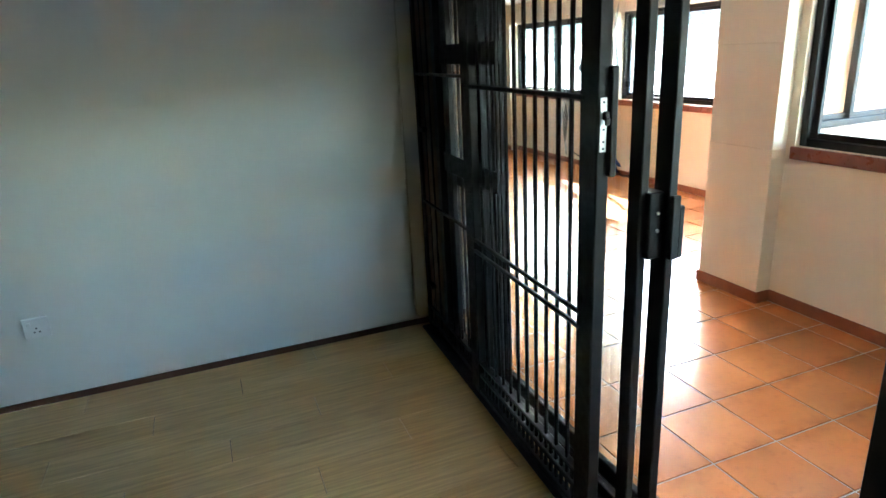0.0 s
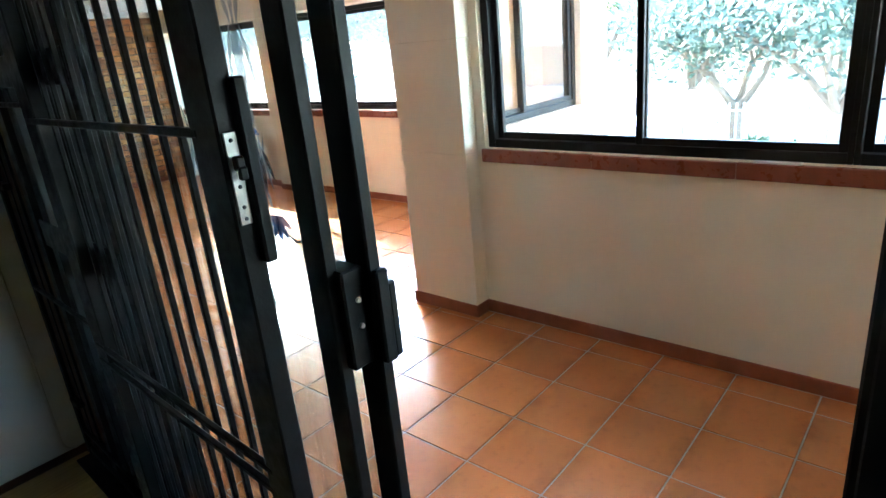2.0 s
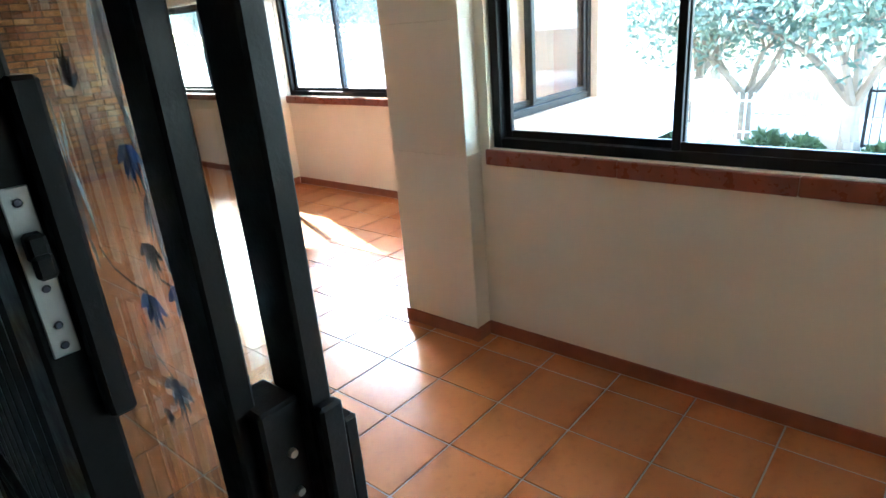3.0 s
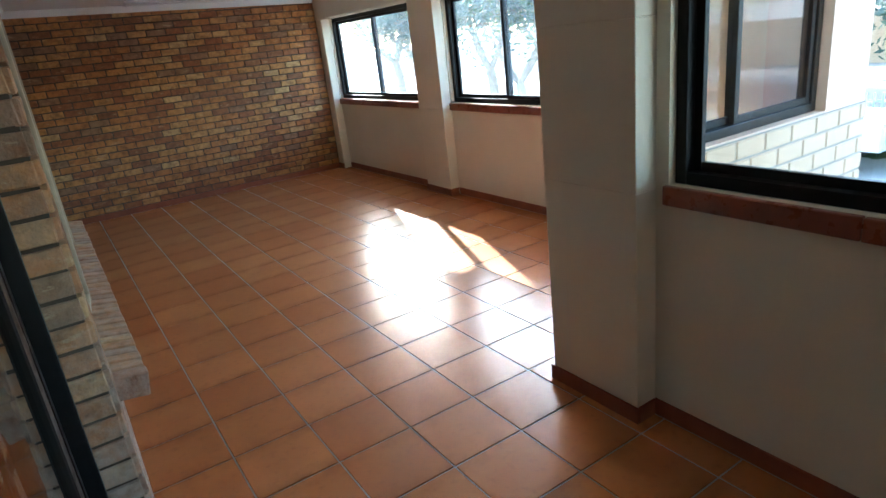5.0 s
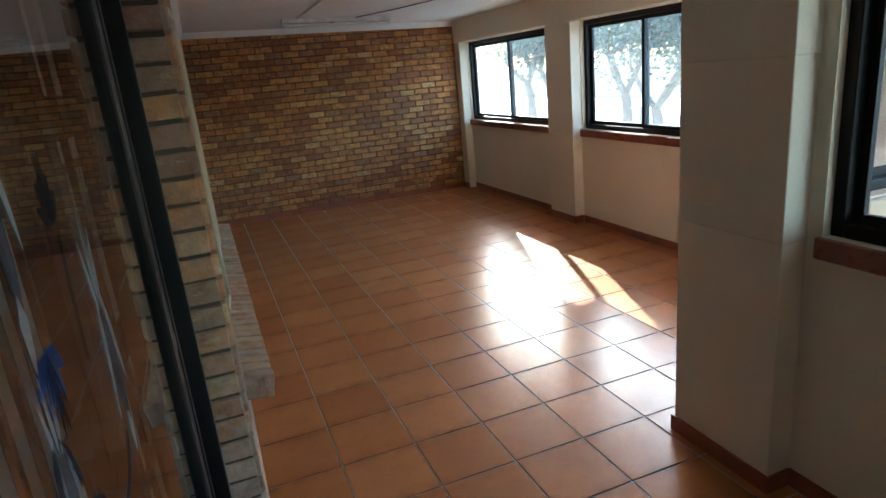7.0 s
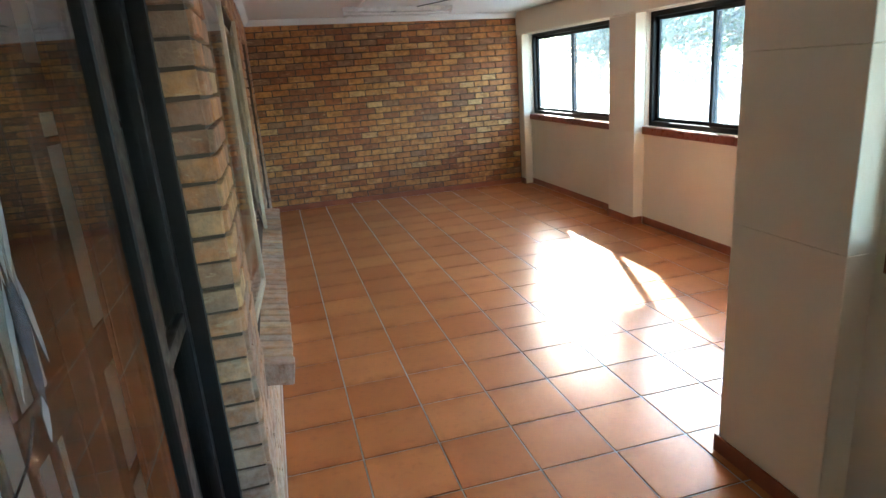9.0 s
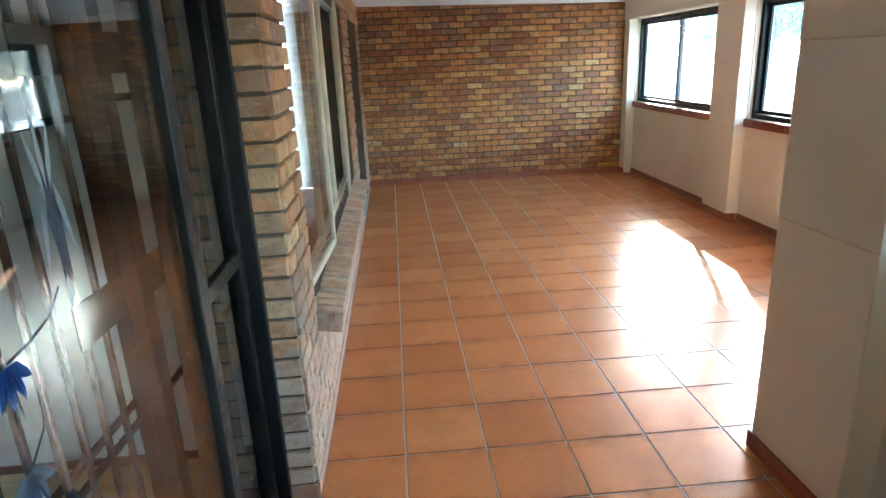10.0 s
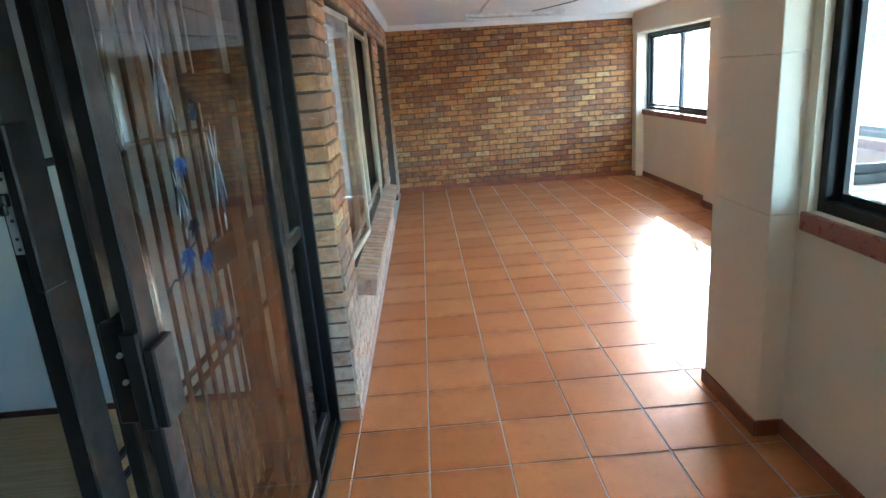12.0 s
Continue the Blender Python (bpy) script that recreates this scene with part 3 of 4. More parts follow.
def ribbon(pts, w):
    """A thin curved stem through the points."""
    up = [(y, z + w) for y, z in pts]
    return up + [(y + w * 0.5, z - w) for y, z in reversed(pts)]


def bird(y, z, k):
    """A long-tailed bird hanging head down, k: its scale."""
    rows = [("tail_shape", SILVER, blade(y + dy * k * 0.4, z + 0.07 * k, dy * k, 0.10 * k * g, 0.007 * k)) for dy, g in ((-0.022, 0.85), (0.0, 1.1), (0.024, 0.9))]
    rows += [("wing_shape", SILVER, blade(y - 0.014 * k, z + 0.08 * k, -0.028 * k, -0.13 * k, 0.008 * k)), ("wing_shape", SILVER, blade(y + 0.016 * k, z + 0.08 * k, 0.026 * k, -0.12 * k, 0.008 * k)),
             ("body_shape", GREY_PRINT, blade(y, z + 0.09 * k, 0.004, -0.17 * k, 0.020 * k)), ("head_shape", SILVER, blade(y, z - 0.06 * k, -0.006, -0.055 * k, 0.010 * k))]
    sticker(rows, "white long-tailed plain-shaped sticker on the glass")


def blossom(y, z, k, flip, mat):
    rows = [("petal_shape", mat, blade(y, z, math.sin(a) * 0.052 * k, -math.cos(a) * 0.062 * k * flip, 0.012 * k)) for a in (-1.15, -0.6, -0.1, 0.45, 1.0)]
    rows += [("petal_shape", DARK_PRINT, blade(y, z, math.sin(a) * 0.03 * k, -math.cos(a) * 0.085 * k * flip, 0.003 * k)) for a in (-0.9, -0.3, 0.3, 0.8)]
    sticker(rows, "blue flower-shaped sticker on the glass")


bird(1.925, 1.385, 1.0)
bird(1.665, 1.62, 1.1)
bird(1.655, 1.385, 0.6)
for y, z, k, flip, mat in ((1.637, 1.30, 1.0, 1, BLUE), (1.746, 1.262, 1.0, 1, BLUE), (1.703, 1.355, 0.8, 1, DARK_PRINT), (1.735, 1.115, 1.1, 1, GREY_PRINT), (1.824, 1.575, 0.8, -1, DARK_PRINT), (1.69, 1.50, 0.9, 1, BLUE), (1.80, 1.03, 0.5, 1, DARK_PRINT)):
    blossom(y, z, k, flip, mat)
sticker([("stem_shape", DARK_PRINT, ribbon(((1.895, 1.315), (1.86, 1.285), (1.80, 1.27), (1.748, 1.265)), 0.0022)), ("stem_shape", DARK_PRINT, ribbon(((1.70, 1.34), (1.69, 1.30), (1.655, 1.295)), 0.002)),
         ("stem_shape", DARK_PRINT, ribbon(((1.63, 1.27), (1.58, 1.245), (1.54, 1.255), (1.50, 1.235)), 0.003)), ("stem_shape", DARK_PRINT, ribbon(((1.80, 1.21), (1.785, 1.15), (1.74, 1.115)), 0.002)),
         ("stem_shape", DARK_PRINT, ribbon(((1.83, 1.56), (1.82, 1.50), (1.815, 1.44)), 0.002)), ("leaf_shape", DARK_PRINT, blade(1.65, 1.45, -0.03, -0.07, 0.01)), ("leaf_shape", DARK_PRINT, blade(1.66, 1.44, 0.03, -0.06, 0.008))],
        "dark stem-shaped stickers on the glass")

# ---- window in the brick wall ----
y0, y1, z0, z1 = WIN_L
win = thing("window_5", "cream enamelled steel window with casements ajar", "window", "", "structure")
XS = 1.275
part("window_frame", boxes((XS, y0, z0, XS + 0.04, y0 + 0.035, z1), (XS, y1 - 0.035, z0, XS + 0.04, y1, z1), (XS + 0.001, y0 + 0.035, z0, XS + 0.039, y1 - 0.035, z0 + 0.035),
                           (XS + 0.001, y0 + 0.035, z1 - 0.035, XS + 0.039, y1 - 0.035, z1), (XS + 0.001, 4.50, z0 + 0.035, XS + 0.039, 4.54, z1 - 0.035), (XS + 0.001, 5.42, z0 + 0.035, XS + 0.039, 5.46, z1 - 0.035), bevel=0.003), CREAM_FRAME, win)
g = part("pane", boxes((XS + 0.018, 4.54, z0 + 0.03, XS + 0.022, 5.42, z1 - 0.03)), GLASS, win)
g.visible_shadow = False


def casement(yh, width, angle, label):
    """A steel casement hinged at yh; width along y (negative: towards the door), opened outwards by angle degrees."""
    sg = 1 if width > 0 else -1
    w = abs(width)
    m = Matrix.Translation((XS + 0.042, yh, 0)) @ Matrix.Rotation(radians(-sg * angle), 4, "Z")
    bm = boxes((0, 0, z0 + 0.02, 0.022, sg * 0.032, z1 - 0.02), (0, sg * (w - 0.032), z0 + 0.02, 0.022, sg * w, z1 - 0.02),
               (0.001, sg * 0.032, z0 + 0.02, 0.021, sg * (w - 0.032), z0 + 0.055), (0.001, sg * 0.032, z1 - 0.055, 0.021, sg * (w - 0.032), z1 - 0.02), bevel=0.002)
    bmesh.ops.transform(bm, matrix=m, verts=bm.verts)
    s = part("casement", bm, CREAM_FRAME, win, label)
    bm = boxes((0.009, sg * 0.03, z0 + 0.052, 0.013, sg * (w - 0.03), z1 - 0.052))
    bmesh.ops.transform(bm, matrix=m, verts=bm.verts)
    g = part("pane", bm, GLASS, s)
    g.visible_shadow = False
    bm = boxes((-0.006, sg * (w - 0.026), 1.2, -0.001, sg * (w - 0.008), 1.32), (-0.03, sg * (w - 0.022), 1.24, -0.006, sg * (w - 0.012), 1.255), bevel=0.001)
    bmesh.ops.transform(bm, matrix=m, verts=bm.verts)
    part("handle", bm, PLATE, s)


casement(3.52, 0.87, 3.6, "near casement standing ajar")
casement(6.56, -0.90, 4, "casement standing ajar")
structure("wall_inner_room", boxes((0.3, YB + 0.1, 0, 0.4, YF, 2.6), (0.4, YF + 0.1, 0, XI + 0.09, YF + 0.2, 2.6)), WHITE_WALL, "pale wall of the room behind the brick wall", "wall")
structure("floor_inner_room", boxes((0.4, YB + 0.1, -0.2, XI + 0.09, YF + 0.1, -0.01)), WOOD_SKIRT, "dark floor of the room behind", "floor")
structure("ceiling_inner_room", boxes((0.3, YB + 0.1, 2.6, XI + 0.3, YF + 0.2, 2.7)), CEIL, "plain ceiling of the room behind", "ceiling")
far_gate = thing("security_gate", "black steel security gate in the brick doorway", "gate")
part("gate_frame", boxes((1.25, 7.26, 0, 1.29, 7.31, 2.09), (1.25, 8.79, 0, 1.29, 8.84, 2.09), (1.251, 7.31, 0.03, 1.289, 8.79, 0.07), (1.251, 7.31, 1.0, 1.289, 8.79, 1.04), (1.251, 7.31, 2.05, 1.289, 8.79, 2.09), bevel=0.003), STEEL, far_gate)
part("lock_box", boxes((1.245, 7.85, 0.95, 1.32, 7.96, 1.15), bevel=0.005), STEEL, far_gate)
bars(bar, 1.27, [7.31 + 0.123 * i for i in range(1, 12)], far_gate)

# ---- ceiling light, socket, cable ----
lamp = thing("fluorescent_light", "white bare fluorescent tube batten on the ceiling", "ceiling light")
m = Matrix.Translation((3.05, 8.25, ceil_z(3.05) - 0.004)) @ Matrix.Rotation(radians(2), 4, "Z") @ Matrix.Rotation(radians(1.5), 4, "Y")
for name, bm, mat in (("batten", boxes((-0.62, -0.03, -0.045, 0.62, 0.03, 0.0), bevel=0.004), TUBE_WHITE),
                      ("tube", rod(bmesh.new(), (-0.59, 0, -0.066), (0.59, 0, -0.066), 0.013, 0.013, 14), PLASTIC),
                      ("lamp_holder", boxes((-0.612, -0.014, -0.085, -0.592, 0.014, -0.046), bevel=0.003), PLASTIC),
                      ("lamp_holder", boxes((0.592, -0.014, -0.085, 0.612, 0.014, -0.046), bevel=0.003), PLASTIC)):
    bmesh.ops.transform(bm, matrix=m, verts=bm.verts)
    part(name, bm, mat, lamp)
tagged(part("cable", tube([(3.0, 8.9, ceil_z(3.3) - 0.006), (3.5, 7.6, ceil_z(3.5) - 0.012), (3.8, 6.6, ceil_z(3.8) - 0.008), (4.3, 5.3, ceil_z(4.3) - 0.006)], 0.005, 6), INK),
       "thin dark cable clipped along the white ceiling", "cable")
ys = [3.2 + 0.2 * i for i in range(31)]
tagged(part("cable", tube([(4.893 + random.uniform(-0.003, 0.002), y, 2.012 + 0.005 * math.sin(y * 7) + random.uniform(-0.004, 0.004)) for y in ys], 0.006, 6), CREAM), "cream painted cable along the beam edge", "cable")
tagged(part("cable", tube([(1.085, YB - 0.006, 2.3), (1.083, YB - 0.006, 0.9), (1.085, YB - 0.006, 0.10), (1.092, YB - 0.007, 0.065), (1.108, YB - 0.008, 0.045), (1.14, YB - 0.012, 0.042)], 0.005), TUBE_WHITE),
       "pale cable running down the white wall beside the gate", "cable")

sock = thing("wall_socket", "white plastic double wall socket on the white wall", "socket", at=(-0.955, YB - 0.001, 0.435))
part("faceplate", boxes((-0.06, -0.010, -0.055, 0.06, 0.0, 0.055), bevel=0.004), PLASTIC, sock)
for dx in (-0.03, 0.03):
    part("switch", boxes((dx - 0.009, -0.014, 0.012, dx + 0.009, -0.0105, 0.034), bevel=0.002), PLASTIC, sock)
for dx, dz in ((-0.012, -0.022), (0.012, -0.022), (0.0, -0.002)):
    part("pin_hole", rod(bmesh.new(), (dx, -0.0102, dz), (dx, -0.0115, dz), 0.0045, 0.0045, 10), INK, sock)

# ---- outside ----
bm = boxes((5.19, 2.5, 2.47, 5.68, YF + 0.5, 2.50))
structure("eave_soffit", bm, CEIL, "white boarded soffit under the roof edge", "eave")
eave = thing("roof_edge", "red clay tile roof edge over the windows", "roof", "", "structure", at=(5.68, 2.5, 2.47))
lip = mesh_of("roof_tile", rod(bmesh.new(), (-0.5, 0.1, 0.17), (0.035, 0.1, 0.035), 0.075, 0.085, 10), SILL_TILE)
for i in range(37):
    ob = new("roof_tile", lip)
    ob.location = (0, i * 0.2, random.uniform(-0.004, 0.004))
    ob.parent = eave
part("fascia", boxes((0.001, 0, -0.02, 0.025, 7.4, 0.10)), ALU, eave)
ZG = -1.6
structure("ground", boxes((5.2, -400, ZG - 0.3, 500, 400, ZG), (-400, -400, ZG - 0.3, 5.2, 400, ZG - 0.001)), PAVE, "pale sunlit paving and dry ground", "ground")
structure("road", boxes((20.0, -120, ZG + 0.004, 26.0, 120, ZG + 0.02)), ROAD, "worn grey asphalt road", "road")
structure("foundation", boxes((-3.3, -2.7, ZG, 3.45, YF + 0.2, -0.201), (3.45, YWIN, ZG, 5.155, YF + 0.2, -0.201)), BLOCK, "pale brick plinth of the house", "plinth")


def block_course(parent):
    for r in range(8):
        for c in range(9):
            x = 3.5 + c * 0.228 - (0.114 if r % 2 else 0)
            a, b = max(x, 3.452), min(x + 0.218, 5.165)
            if b - a < 0.03:
                continue
            ob = new("brick", mesh_of("brick", boxes((0, -0.012, 0, b - a, 0.02, 0.083), bevel=0.006), BLOCK))
            ob.location = (a, YWIN - 0.001, 1.055 - (r + 1) * 0.093)
            ob.parent = parent


brick_band = structure("wall_return_brickwork", boxes((3.448, YWIN - 0.006, 0.2, 5.16, YWIN - 0.001, 1.052)), PAVE, "pale face-brick apron under the outer window", "wall")
block_course(brick_band)


def tree(at, h, spread, seed, leaf_mat, label, leaves=4200, fork=0.25, ls=0.11):
    rnd = random.Random(seed)
    t = thing("tree", label, "tree", "garden trees", at=at)
    bm = bmesh.new()
    tips = []

    def limb(p, d, length, r, depth):
        n = 3
        for i in range(n):
            q = p + d * (length / n)
            rod(bm, p, q, r, r * 0.86, 7 if depth < 2 else 5)
            p, r = q, r * 0.86
            d = (d + Vector((rnd.uniform(-.16, .16), rnd.uniform(-.16, .16), rnd.uniform(-.05, .12)))).normalized()
            if depth >= 2 and i > 0:
                tips.append(p.copy())
        if depth < 4:
            for k in range(4 if depth == 0 else 3 if depth < 3 else 2):
                a = rnd.uniform(0, 2 * math.pi)
                e = (d * 0.9 + Vector((math.cos(a) * spread, math.sin(a) * spread, rnd.uniform(0.0, 0.4)))).normalized()
                limb(p, e, (h * 0.21 if depth == 0 else length) * rnd.uniform(0.66, 0.92), r * 0.72, depth + 1)

    limb(Vector((0, 0, -0.05)), Vector((0.05, 0.03, 1)).normalized(), h * fork, h * 0.028, 0)
    part("trunk", bm, BARK, t)
    verts, faces = [], []
    for i in range(leaves):
        c = rnd.choice(tips) + Vector((rnd.gauss(0, 1), rnd.gauss(0, 1), rnd.gauss(0, 0.8))) * (h * 0.06)
        u = Vector((rnd.gauss(0, 1), rnd.gauss(0, 1), rnd.gauss(0, 1))).normalized()
        v = u.orthogonal().normalized()
        s = ls * rnd.uniform(0.6, 1.4)
        k = len(verts)
        verts += [c - u * s, c + v * s * 0.5, c + u * s, c - v * s * 0.5]
        faces.append((k, k + 1, k + 2, k + 3))
    me = bpy.data.meshes.new("crown")
    me.from_pydata([tuple(v) for v in verts], [], faces)
    me.materials.append(leaf_mat)
    crown = new("crown", me)
    crown.parent = t
    tagged(crown, "uneven leafy crown with gaps")
    return t


TREES = ((16.6, 4.8, 8.0, 0.85, LEAF_GREY, 0.12), (15.4, 2.5, 8.2, 0.85, LEAF_GREY, 0.13), (18.0, 0.3, 8.5, 0.8, LEAF, 0.2), (19.0, 9.5, 8.5, 0.8, LEAF, 0.22), (18.5, 6.6, 8.0, 0.85, LEAF_GREY, 0.16),
         (14.5, 12.8, 8.5, 0.8, LEAF, 0.17), (15.0, 17.0, 8.5, 0.85, LEAF_GREY, 0.18), (17.0, 21.0, 10.0, 0.8, LEAF, 0.18), (17.0, 26.5, 9.0, 0.85, LEAF_GREY, 0.18), (21.0, 17.0, 11.0, 0.85, LEAF, 0.15),
         (28.0, 14.0, 11.0, 0.8, LEAF, 0.2), (29.0, 4.0, 11.0, 0.8, LEAF, 0.2), (27.0, 26.0, 11.0, 0.8, LEAF_GREY, 0.2), (30.0, -4.0, 11.0, 0.8, LEAF_GREY, 0.2), (19.0, 32.0, 11.0, 0.8, LEAF, 0.2), (28.0, 9.0, 10.0, 0.8, LEAF_GREY, 0.2))
for i, (x, y, h, sp, lm, fk) in enumerate(TREES):
    tree((x, y, ZG), h, sp, 11 + i, lm, "spreading leafy tree in the sunny yard", 15000 if x < 20 and y > 10 else 7500 if x < 20 else 8000, fk, 0.085 if x < 20 else 0.17)

# street fence with brick posts
for k, y in enumerate((2.9, 5.6, 8.3, 11.0, 13.7, 16.4, 19.1)):
    bm = boxes((15.8, y - 0.19, ZG, 16.18, y + 0.19, ZG + 1.35), (15.76, y - 0.23, ZG + 1.35, 16.22, y + 0.23, ZG + 1.43), bevel=0.01)
    tagged(part("fence_post", bm, BLOCK), "pale brick fence post", "fence post", "street fence posts")
fence = thing("fence", "white painted steel palisade fence along the street", "fence")
pale = mesh_of("slat", boxes((-0.012, -0.02, 0.08, 0.012, 0.02, 1.15), bevel=0.004), TUBE_WHITE)
part("rail", boxes((15.98, 3.1, ZG + 0.25, 16.0, 19.0, ZG + 0.29), (15.98, 3.1, ZG + 0.95, 16.0, 19.0, ZG + 0.99)), TUBE_WHITE, fence)
y = 3.2
while y < 18.8:
    ob = new("slat", pale)
    ob.location = (15.965, y, ZG)
    ob.parent = fence
    y += 0.16
drive = thing("driveway_gate", "black steel driveway gate with arched top", "gate", at=(15.9, -0.2, ZG))
part("gate_frame", boxes((-0.03, -2.6, 0.08, 0.03, -2.54, 1.7), (-0.03, 2.5, 0.08, 0.03, 2.56, 1.7), (-0.028, -2.54, 0.1, 0.028, 2.5, 0.15), (-0.028, -2.54, 1.2, 0.028, 2.5, 1.25), bevel=0.005), STEEL, drive)
bm = bmesh.new()
rod(bm, (0, -2.55, 1.68), (0, 0, 2.15), 0.025), rod(bm, (0, 0, 2.15), (0, 2.52, 1.68), 0.025)
part("arch_bar", bm, STEEL, drive)
for i in range(30):
    yy = -2.45 + i * 0.168
    part("bar", boxes((-0.01, yy - 0.01, 0.15, 0.01, yy + 0.01, 1.6), bevel=0.003), STEEL, drive)

structure("wall_street", boxes((33.0, -60, ZG, 33.2, 60, ZG + 2.2)), BLOCK, "pale boundary wall across the street", "wall")


def bush(at, r, seed):
    rnd = random.Random(seed)
    b = thing("bush", "low green garden shrub", "bush", "garden shrubs", at=at)
    verts, faces = [], []
    for i in range(420):
        d = Vector((rnd.gauss(0, 1), rnd.gauss(0, 1), abs(rnd.gauss(0, 1)))).normalized()
        c = d * r * rnd.uniform(0.3, 1.0)
        u = (d + Vector((rnd.gauss(0, .5), rnd.gauss(0, .5), rnd.gauss(0, .5)))).normalized()
        v = u.orthogonal().normalized()
        s = 0.13 * rnd.uniform(0.6, 1.4)
        k = len(verts)
        verts += [tuple(c - u * s), tuple(c + v * s * 0.3), tuple(c + u * s), tuple(c - v * s * 0.3)]
        faces.append((k, k + 1, k + 2, k + 3))
    me = bpy.data.meshes.new("leaves")
    me.from_pydata(verts, [], faces)
    me.materials.append(LEAF)
    o = new("leaves", me)
    o.parent = b
    bm = rod(bmesh.new(), (0, 0, -0.02), (0, 0, r * 0.6), 0.03, 0.015, 6)
    part("stem", bm, BARK, b)


for i, (x, y, r) in enumerate(((15.3, 4.0, 0.5), (15.2, 3.3, 0.4), (15.4, 6.4, 0.5), (15.1, 1.9, 0.35), (14.6, 14.5, 0.7), (14.6, 11.5, 0.7), (14.2, 19.5, 0.8), (15.0, 9.2, 0.6))):
    bush((x, y, ZG), r, 70 + i)


def pickup(at, turn):
    car = thing("car", "white pickup parked on the paving", "car", at=at)
    car.rotation_euler = (0, 0, turn)
    side = [(-2.5, 0.45), (-2.5, 0.95), (-0.55, 1.0), (-0.35, 1.62), (0.75, 1.66), (1.35, 1.08), (2.4, 0.92), (2.5, 0.45)]
    bm = bmesh.new()
    vs = [bm.verts.new((x, -0.85, z)) for x, z in side]
    f = bm.faces.new(vs)
    ext = bmesh.ops.extrude_face_region(bm, geom=[f])
    bmesh.ops.translate(bm, verts=[v for v in ext["geom"] if isinstance(v, bmesh.types.BMVert)], vec=(0, 1.7, 0))
    bmesh.ops.recalc_face_normals(bm, faces=bm.faces)
    bmesh.ops.bevel(bm, geom=bm.edges[:], offset=0.06, segments=2, affect="EDGES")
    part("body", bm, CAR_PAINT, car)
    for s in (-1, 1):
        bm = boxes((-0.25, s * 0.845, 1.06, 0.25, s * 0.862, 1.5), (0.3, s * 0.845, 1.06, 0.85, s * 0.862, 1.45), bevel=0.005)
        part("window", bm, DARK_GLASS, car)
        part("wing_mirror", boxes((0.95, s * 0.86, 1.05, 1.1, s * 1.05, 1.25), bevel=0.03), INK, car)
        for x in (-1.55, 1.6):
            w = part("wheel", rod(bmesh.new(), (x, s * 0.70, 0.36), (x, s * 0.90, 0.36), 0.36, 0.36, 24), RUBBER, car)
            part("rim", rod(bmesh.new(), (x, s * 0.89, 0.36), (x, s * 0.91, 0.36), 0.21, 0.2, 16), PLATE, w)
    bm = boxes((-0.3, -0.8, 1.1, 0.3, 0.8, 1.11))
    m = Matrix.Translation((1.07, 0, 1.40 - 1.105)) @ Matrix.Translation((0, 0, 1.105)) @ Matrix.Rotation(radians(44), 4, "Y") @ Matrix.Translation((0, 0, -1.105))
    bmesh.ops.transform(bm, matrix=m, verts=bm.verts)
    part("windscreen", bm, DARK_GLASS, car)


pickup((14.35, 8.3, ZG), radians(89))

# ---- laminate planks ----
plank = mesh_of("plank", boxes((0, 0, -0.008, 1.197, 0.190, 0.0), bevel=0.0006), LAMINATE)
fb = bpy.data.objects["floor_bedroom"]
for r in range(32):
    y = YB - 0.012 - (r + 1) * 0.191
    for c in range(5):
        x = -3.2 + c * 1.2 - (r * 0.43 % 1.2)
        if x < -2.9 and x + 1.2 < -3.0 or y < -2.6:
            continue
        if x + 1.197 > XI + 0.07:
            if x > XI - 0.1:
                continue
            w = XI + 0.005 - x
            ob = new("plank", mesh_of("plank", boxes((0, 0, -0.008, w, 0.190, 0.0), bevel=0.0006), LAMINATE))
        else:
            ob = new("plank", plank)
        ob.location = (x, y, random.uniform(-0.0003, 0.0003))
        ob.parent = fb

# ---- terracotta floor tiles ----
J = 0.0035
fl = bpy.data.objects["floor"]
cache = {}


def tile(x0, y0, x1, y1):
    w, d = round(x1 - x0, 3), round(y1 - y0, 3)
    if w < 0.02 or d < 0.02:
        return
    if (w, d) not in cache:
        cache[(w, d)] = mesh_of("tile", boxes((-w / 2, -d / 2, -0.012, w / 2, d / 2, 0.0), bevel=0.0022), TILE)
    ob = new("tile", cache[(w, d)])
    ob.location = ((x0 + x1) / 2, (y0 + y1) / 2, random.uniform(-0.0004, 0.0004))
    ob.rotation_euler = (random.uniform(-0.0012, 0.0012), random.uniform(-0.0012, 0.0012), 0)
    ob.parent = fl


for i in range(-3, 8):
    for j in range(-25, 18):
        x0, x1 = TX + i * PITCH + J, TX + (i + 1) * PITCH - J
        y0, y1 = TY + j * PITCH + J, TY + (j + 1) * PITCH - J
        x0, y1 = max(x0, XL + 0.012), min(y1, YF - 0.013)
        x1 = min(x1, (XW if y1 < 2.95 else XR) - 0.012)
        y0 = max(y0, YS)
        tile(x0, y0, x1, y1)
for j in range(-8, 0):
    y0, y1 = TY + j * PITCH + J, min(TY + (j + 1) * PITCH - J, YN - 0.014)
    tile(1.285, y0, XL + 0.007, y1)

# ---- bricks ----
BL, BH, BJ = 0.201, 0.065, 0.0125
CP, RP = BL + BJ, BH + BJ
variants = {}


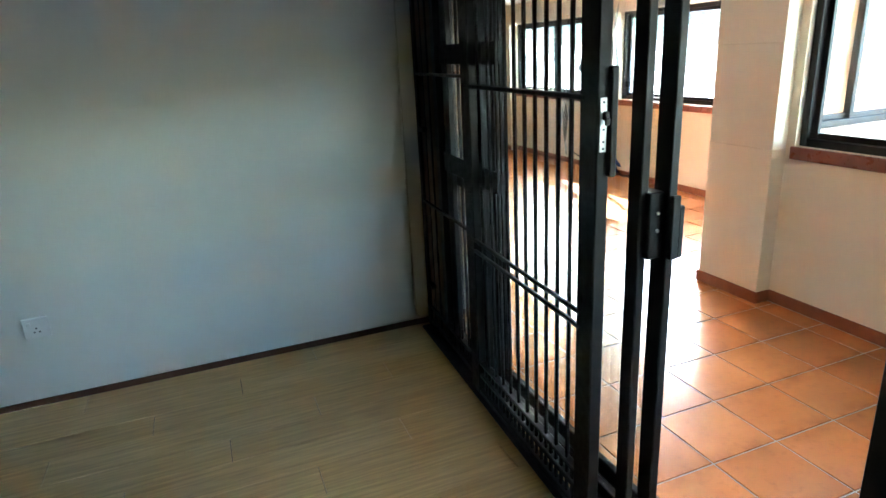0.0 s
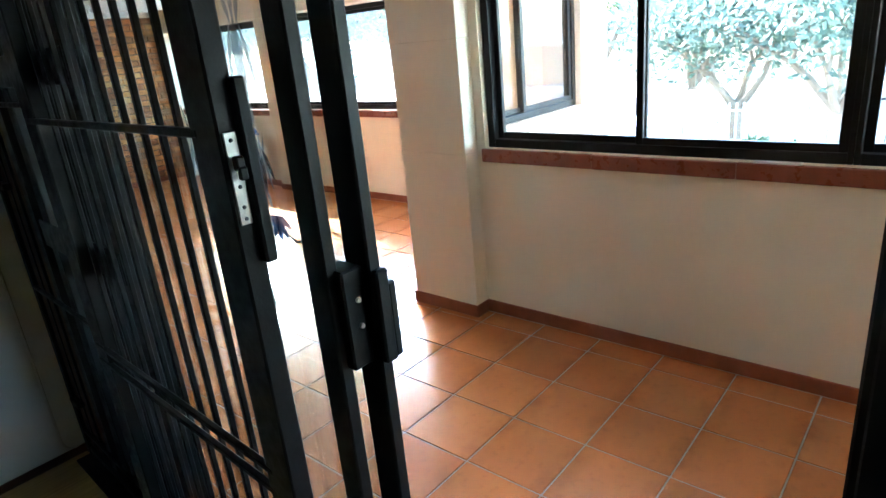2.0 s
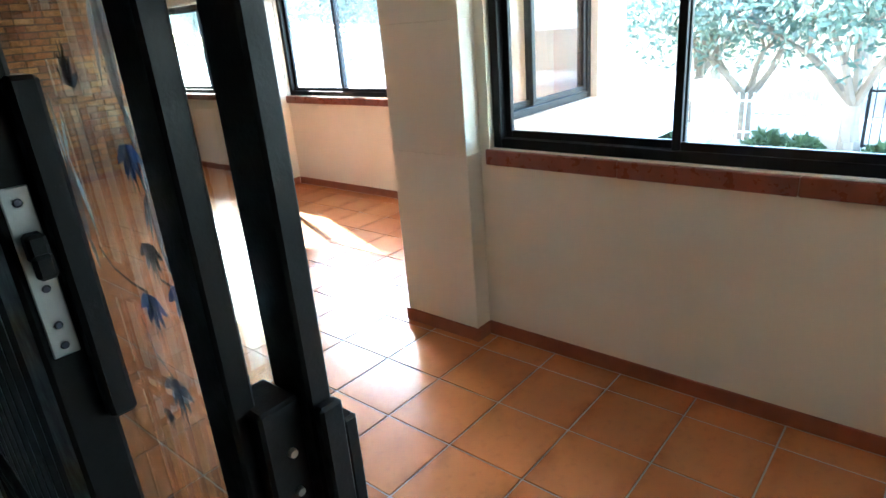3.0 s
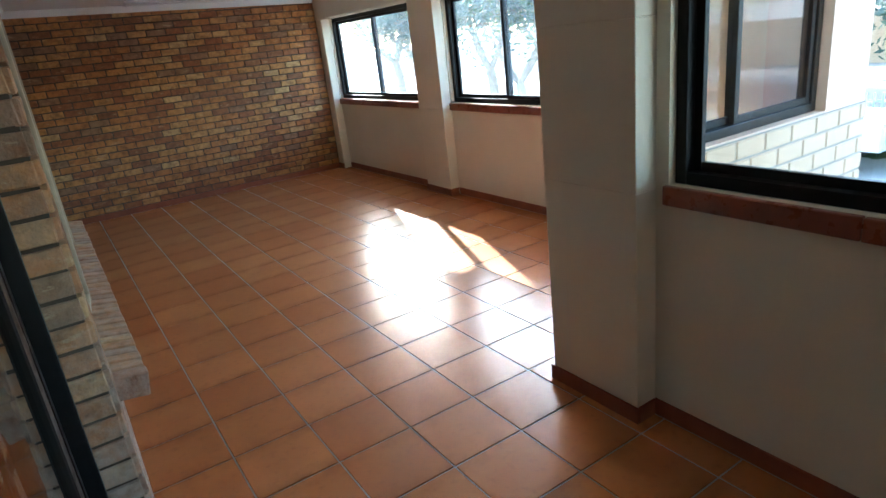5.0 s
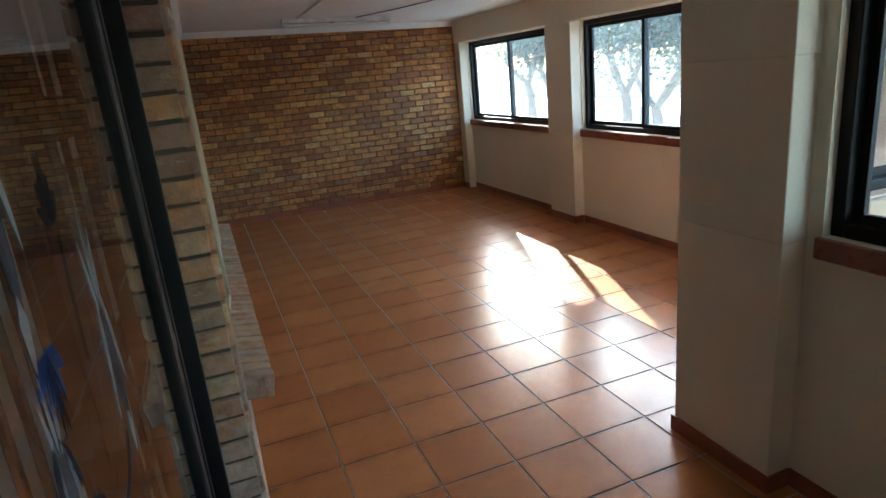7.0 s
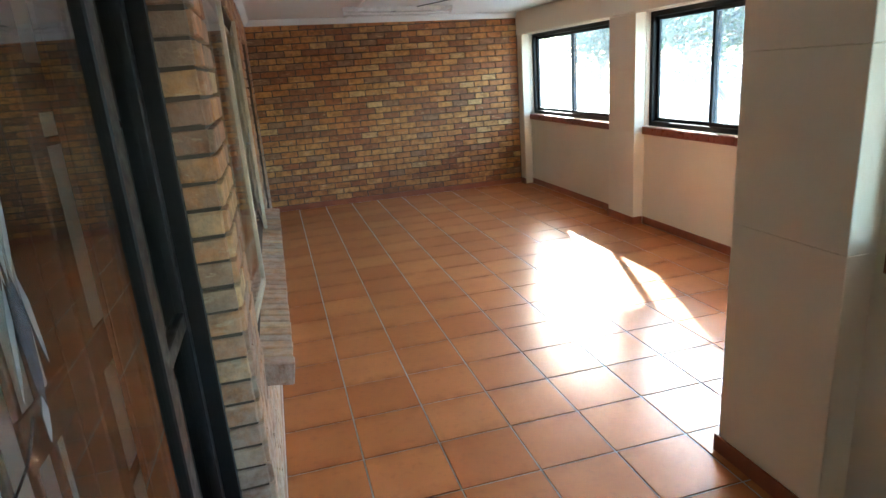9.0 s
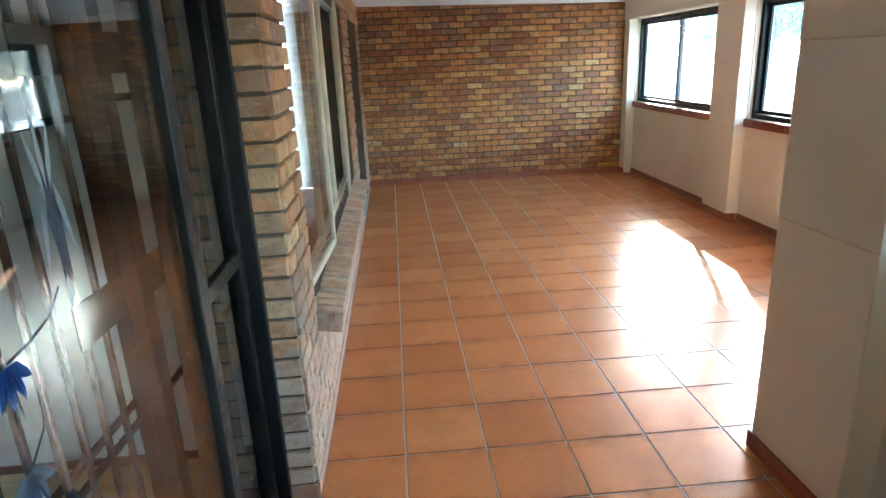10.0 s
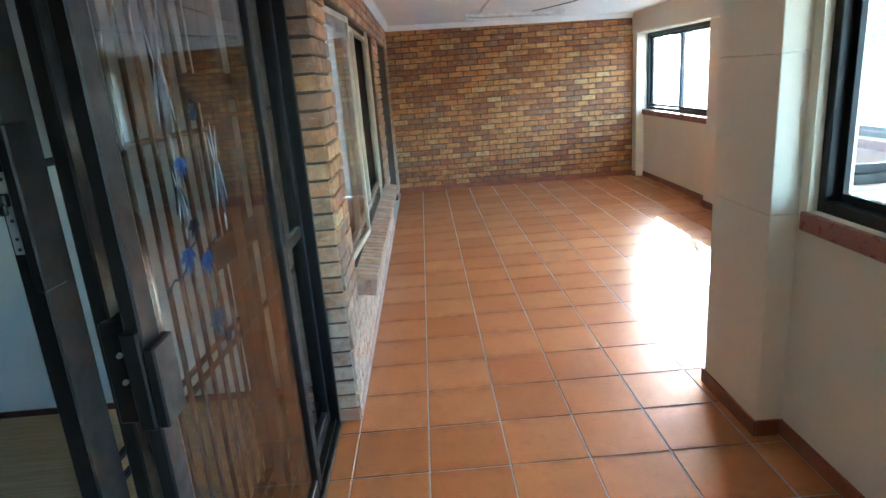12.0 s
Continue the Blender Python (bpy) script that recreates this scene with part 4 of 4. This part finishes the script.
def brick_mesh(length, k, material, turn):
    """A worn brick, long along x (turn: along y), its face towards -y (turn: towards +x)."""
    key = (round(length, 3), k, turn, material.name)
    if key not in variants:
        rnd = random.Random(k * 31 + 7)
        bm = boxes((-length / 2, -0.001, -BH / 2, length / 2, 0.03, BH / 2))
        front = [f for f in bm.faces if f.normal.y < -0.9]
        r = bmesh.ops.inset_region(bm, faces=front, thickness=0.006, depth=0.005)
        for v in bm.verts:
            if v.co.y < 0.02:
                v.co += Vector((rnd.uniform(-.0025, .0025), rnd.uniform(-.002, .0015), rnd.uniform(-.0022, .0022)))
        if turn:
            bmesh.ops.transform(bm, matrix=Matrix.Rotation(radians(90), 4, "Z"), verts=bm.verts)
        bmesh.ops.recalc_face_normals(bm, faces=bm.faces)
        variants[key] = mesh_of("brick", bm, material)
    return variants[key]


def brickwork(parent, spots, singles, turn, one, many):
    """spots: (place, length); those that singles accepts become parts, the rest one joined part."""
    verts, faces, count = [], [], 0
    for p, length in spots:
        k = random.randrange(7)
        me = brick_mesh(length, k, one, turn)
        p = Vector(p) + Vector((random.uniform(-.002, .002) if turn else 0, 0 if turn else random.uniform(-.002, .002), random.uniform(-.0015, .0015)))
        if singles(p) and count < 300:
            ob = new("brick", me)
            ob.location = p
            ob.parent = parent
            count += 1
        else:
            o = len(verts)
            verts += [tuple(v.co + p) for v in me.vertices]
            faces += [tuple(o + i for i in f.vertices) for f in me.polygons]
    if verts:
        me = bpy.data.meshes.new("bricks")
        me.from_pydata(verts, [], faces)
        me.materials.append(many)
        ob = new("bricks", me)
        ob.parent = parent
        tagged(ob, "orange-brown stock bricks", "", "", "stuff")


def courses(u0, u1, z0, z1, holes=()):
    """(u, z, length) of the bricks of a wall in stretcher bond, cut at its ends and holes."""
    out, r = [], 0
    z = z0 + BH / 2
    while z + BH / 2 < z1 + 0.05:
        spans = [(u0, u1)]
        for h in holes:
            if h[2] < z < h[3]:
                spans = [s for a, b in spans for s in ((a, min(b, h[0])), (max(a, h[1]), b)) if s[1] - s[0] > 0.03]
        for a, b in spans:
            u = u0 + 0.003 - (CP / 2 if r % 2 else 0)
            while u < b:
                p, q = max(u, a + 0.002), min(u + BL, b - 0.002)
                if q - p > 0.035:
                    out.append(((p + q) / 2, z, round((q - p) * 200) / 200 if q - p < BL - 0.004 else BL))
                u += CP
        z += RP
        r += 1
    return out


north = [((u, YF, z), l) for u, z, l in courses(XL + 0.004, 4.903, 0.075, 2.36)]
brickwork(wall_north, north, lambda p: p.z < 1.5, False, BRICK, BRICK_MANY)
SILL_HOLE = (WIN_L[0], WIN_L[1], 0.505, WIN_L[3])
west = [((XL, u, z), l) for u, z, l in courses(YN + 0.004, YF - 0.005, 0.065, 2.36, (SILL_HOLE, DOOR_L))]
brickwork(wall_west, west, lambda p: p.y < 4.6, True, BRICK_WASHED, BRICK_WASHED_MANY)
# brick end beside the sliding door
pier = tagged(part("wall_brick_end", boxes((XI + 0.117, YN + 0.006, 0, XL - 0.012, YN + 0.011, 2.3)), MORTAR), "brick end of the wall beside the sliding door", "wall", "", "structure")
z, r = 0.065 + BH / 2, 0
ends = []
while z < 2.36:
    ends.append(((XL - 0.064, YN, z), 0.112))
    z += RP
brickwork(pier, ends, lambda p: True, False, BRICK_WASHED, BRICK_WASHED_MANY)
# brick-on-edge sill
sill = thing("brick_sill", "sloping brick-on-edge window sill", "sill", "", "structure", at=(XL, 0, 0))
bm = boxes((-0.10, 0, -0.095, 0.12, 0.066, 0.0), bevel=0.005)
bmesh.ops.transform(bm, matrix=Matrix.Rotation(radians(9), 4, "Y"), verts=bm.verts)
sb = mesh_of("brick", bm, BRICK_WASHED)
n = int((WIN_L[1] - WIN_L[0] + 0.05) / 0.0765)
for i in range(n):
    ob = new("brick", sb)
    ob.location = (random.uniform(-.003, .003), WIN_L[0] - 0.02 + i * 0.0765, 0.612 + random.uniform(-.002, .002))
    ob.parent = sill
part("mortar_bed", boxes((-0.10, WIN_L[0], 0.507, 0.085, WIN_L[1], 0.58)), MORTAR, sill)
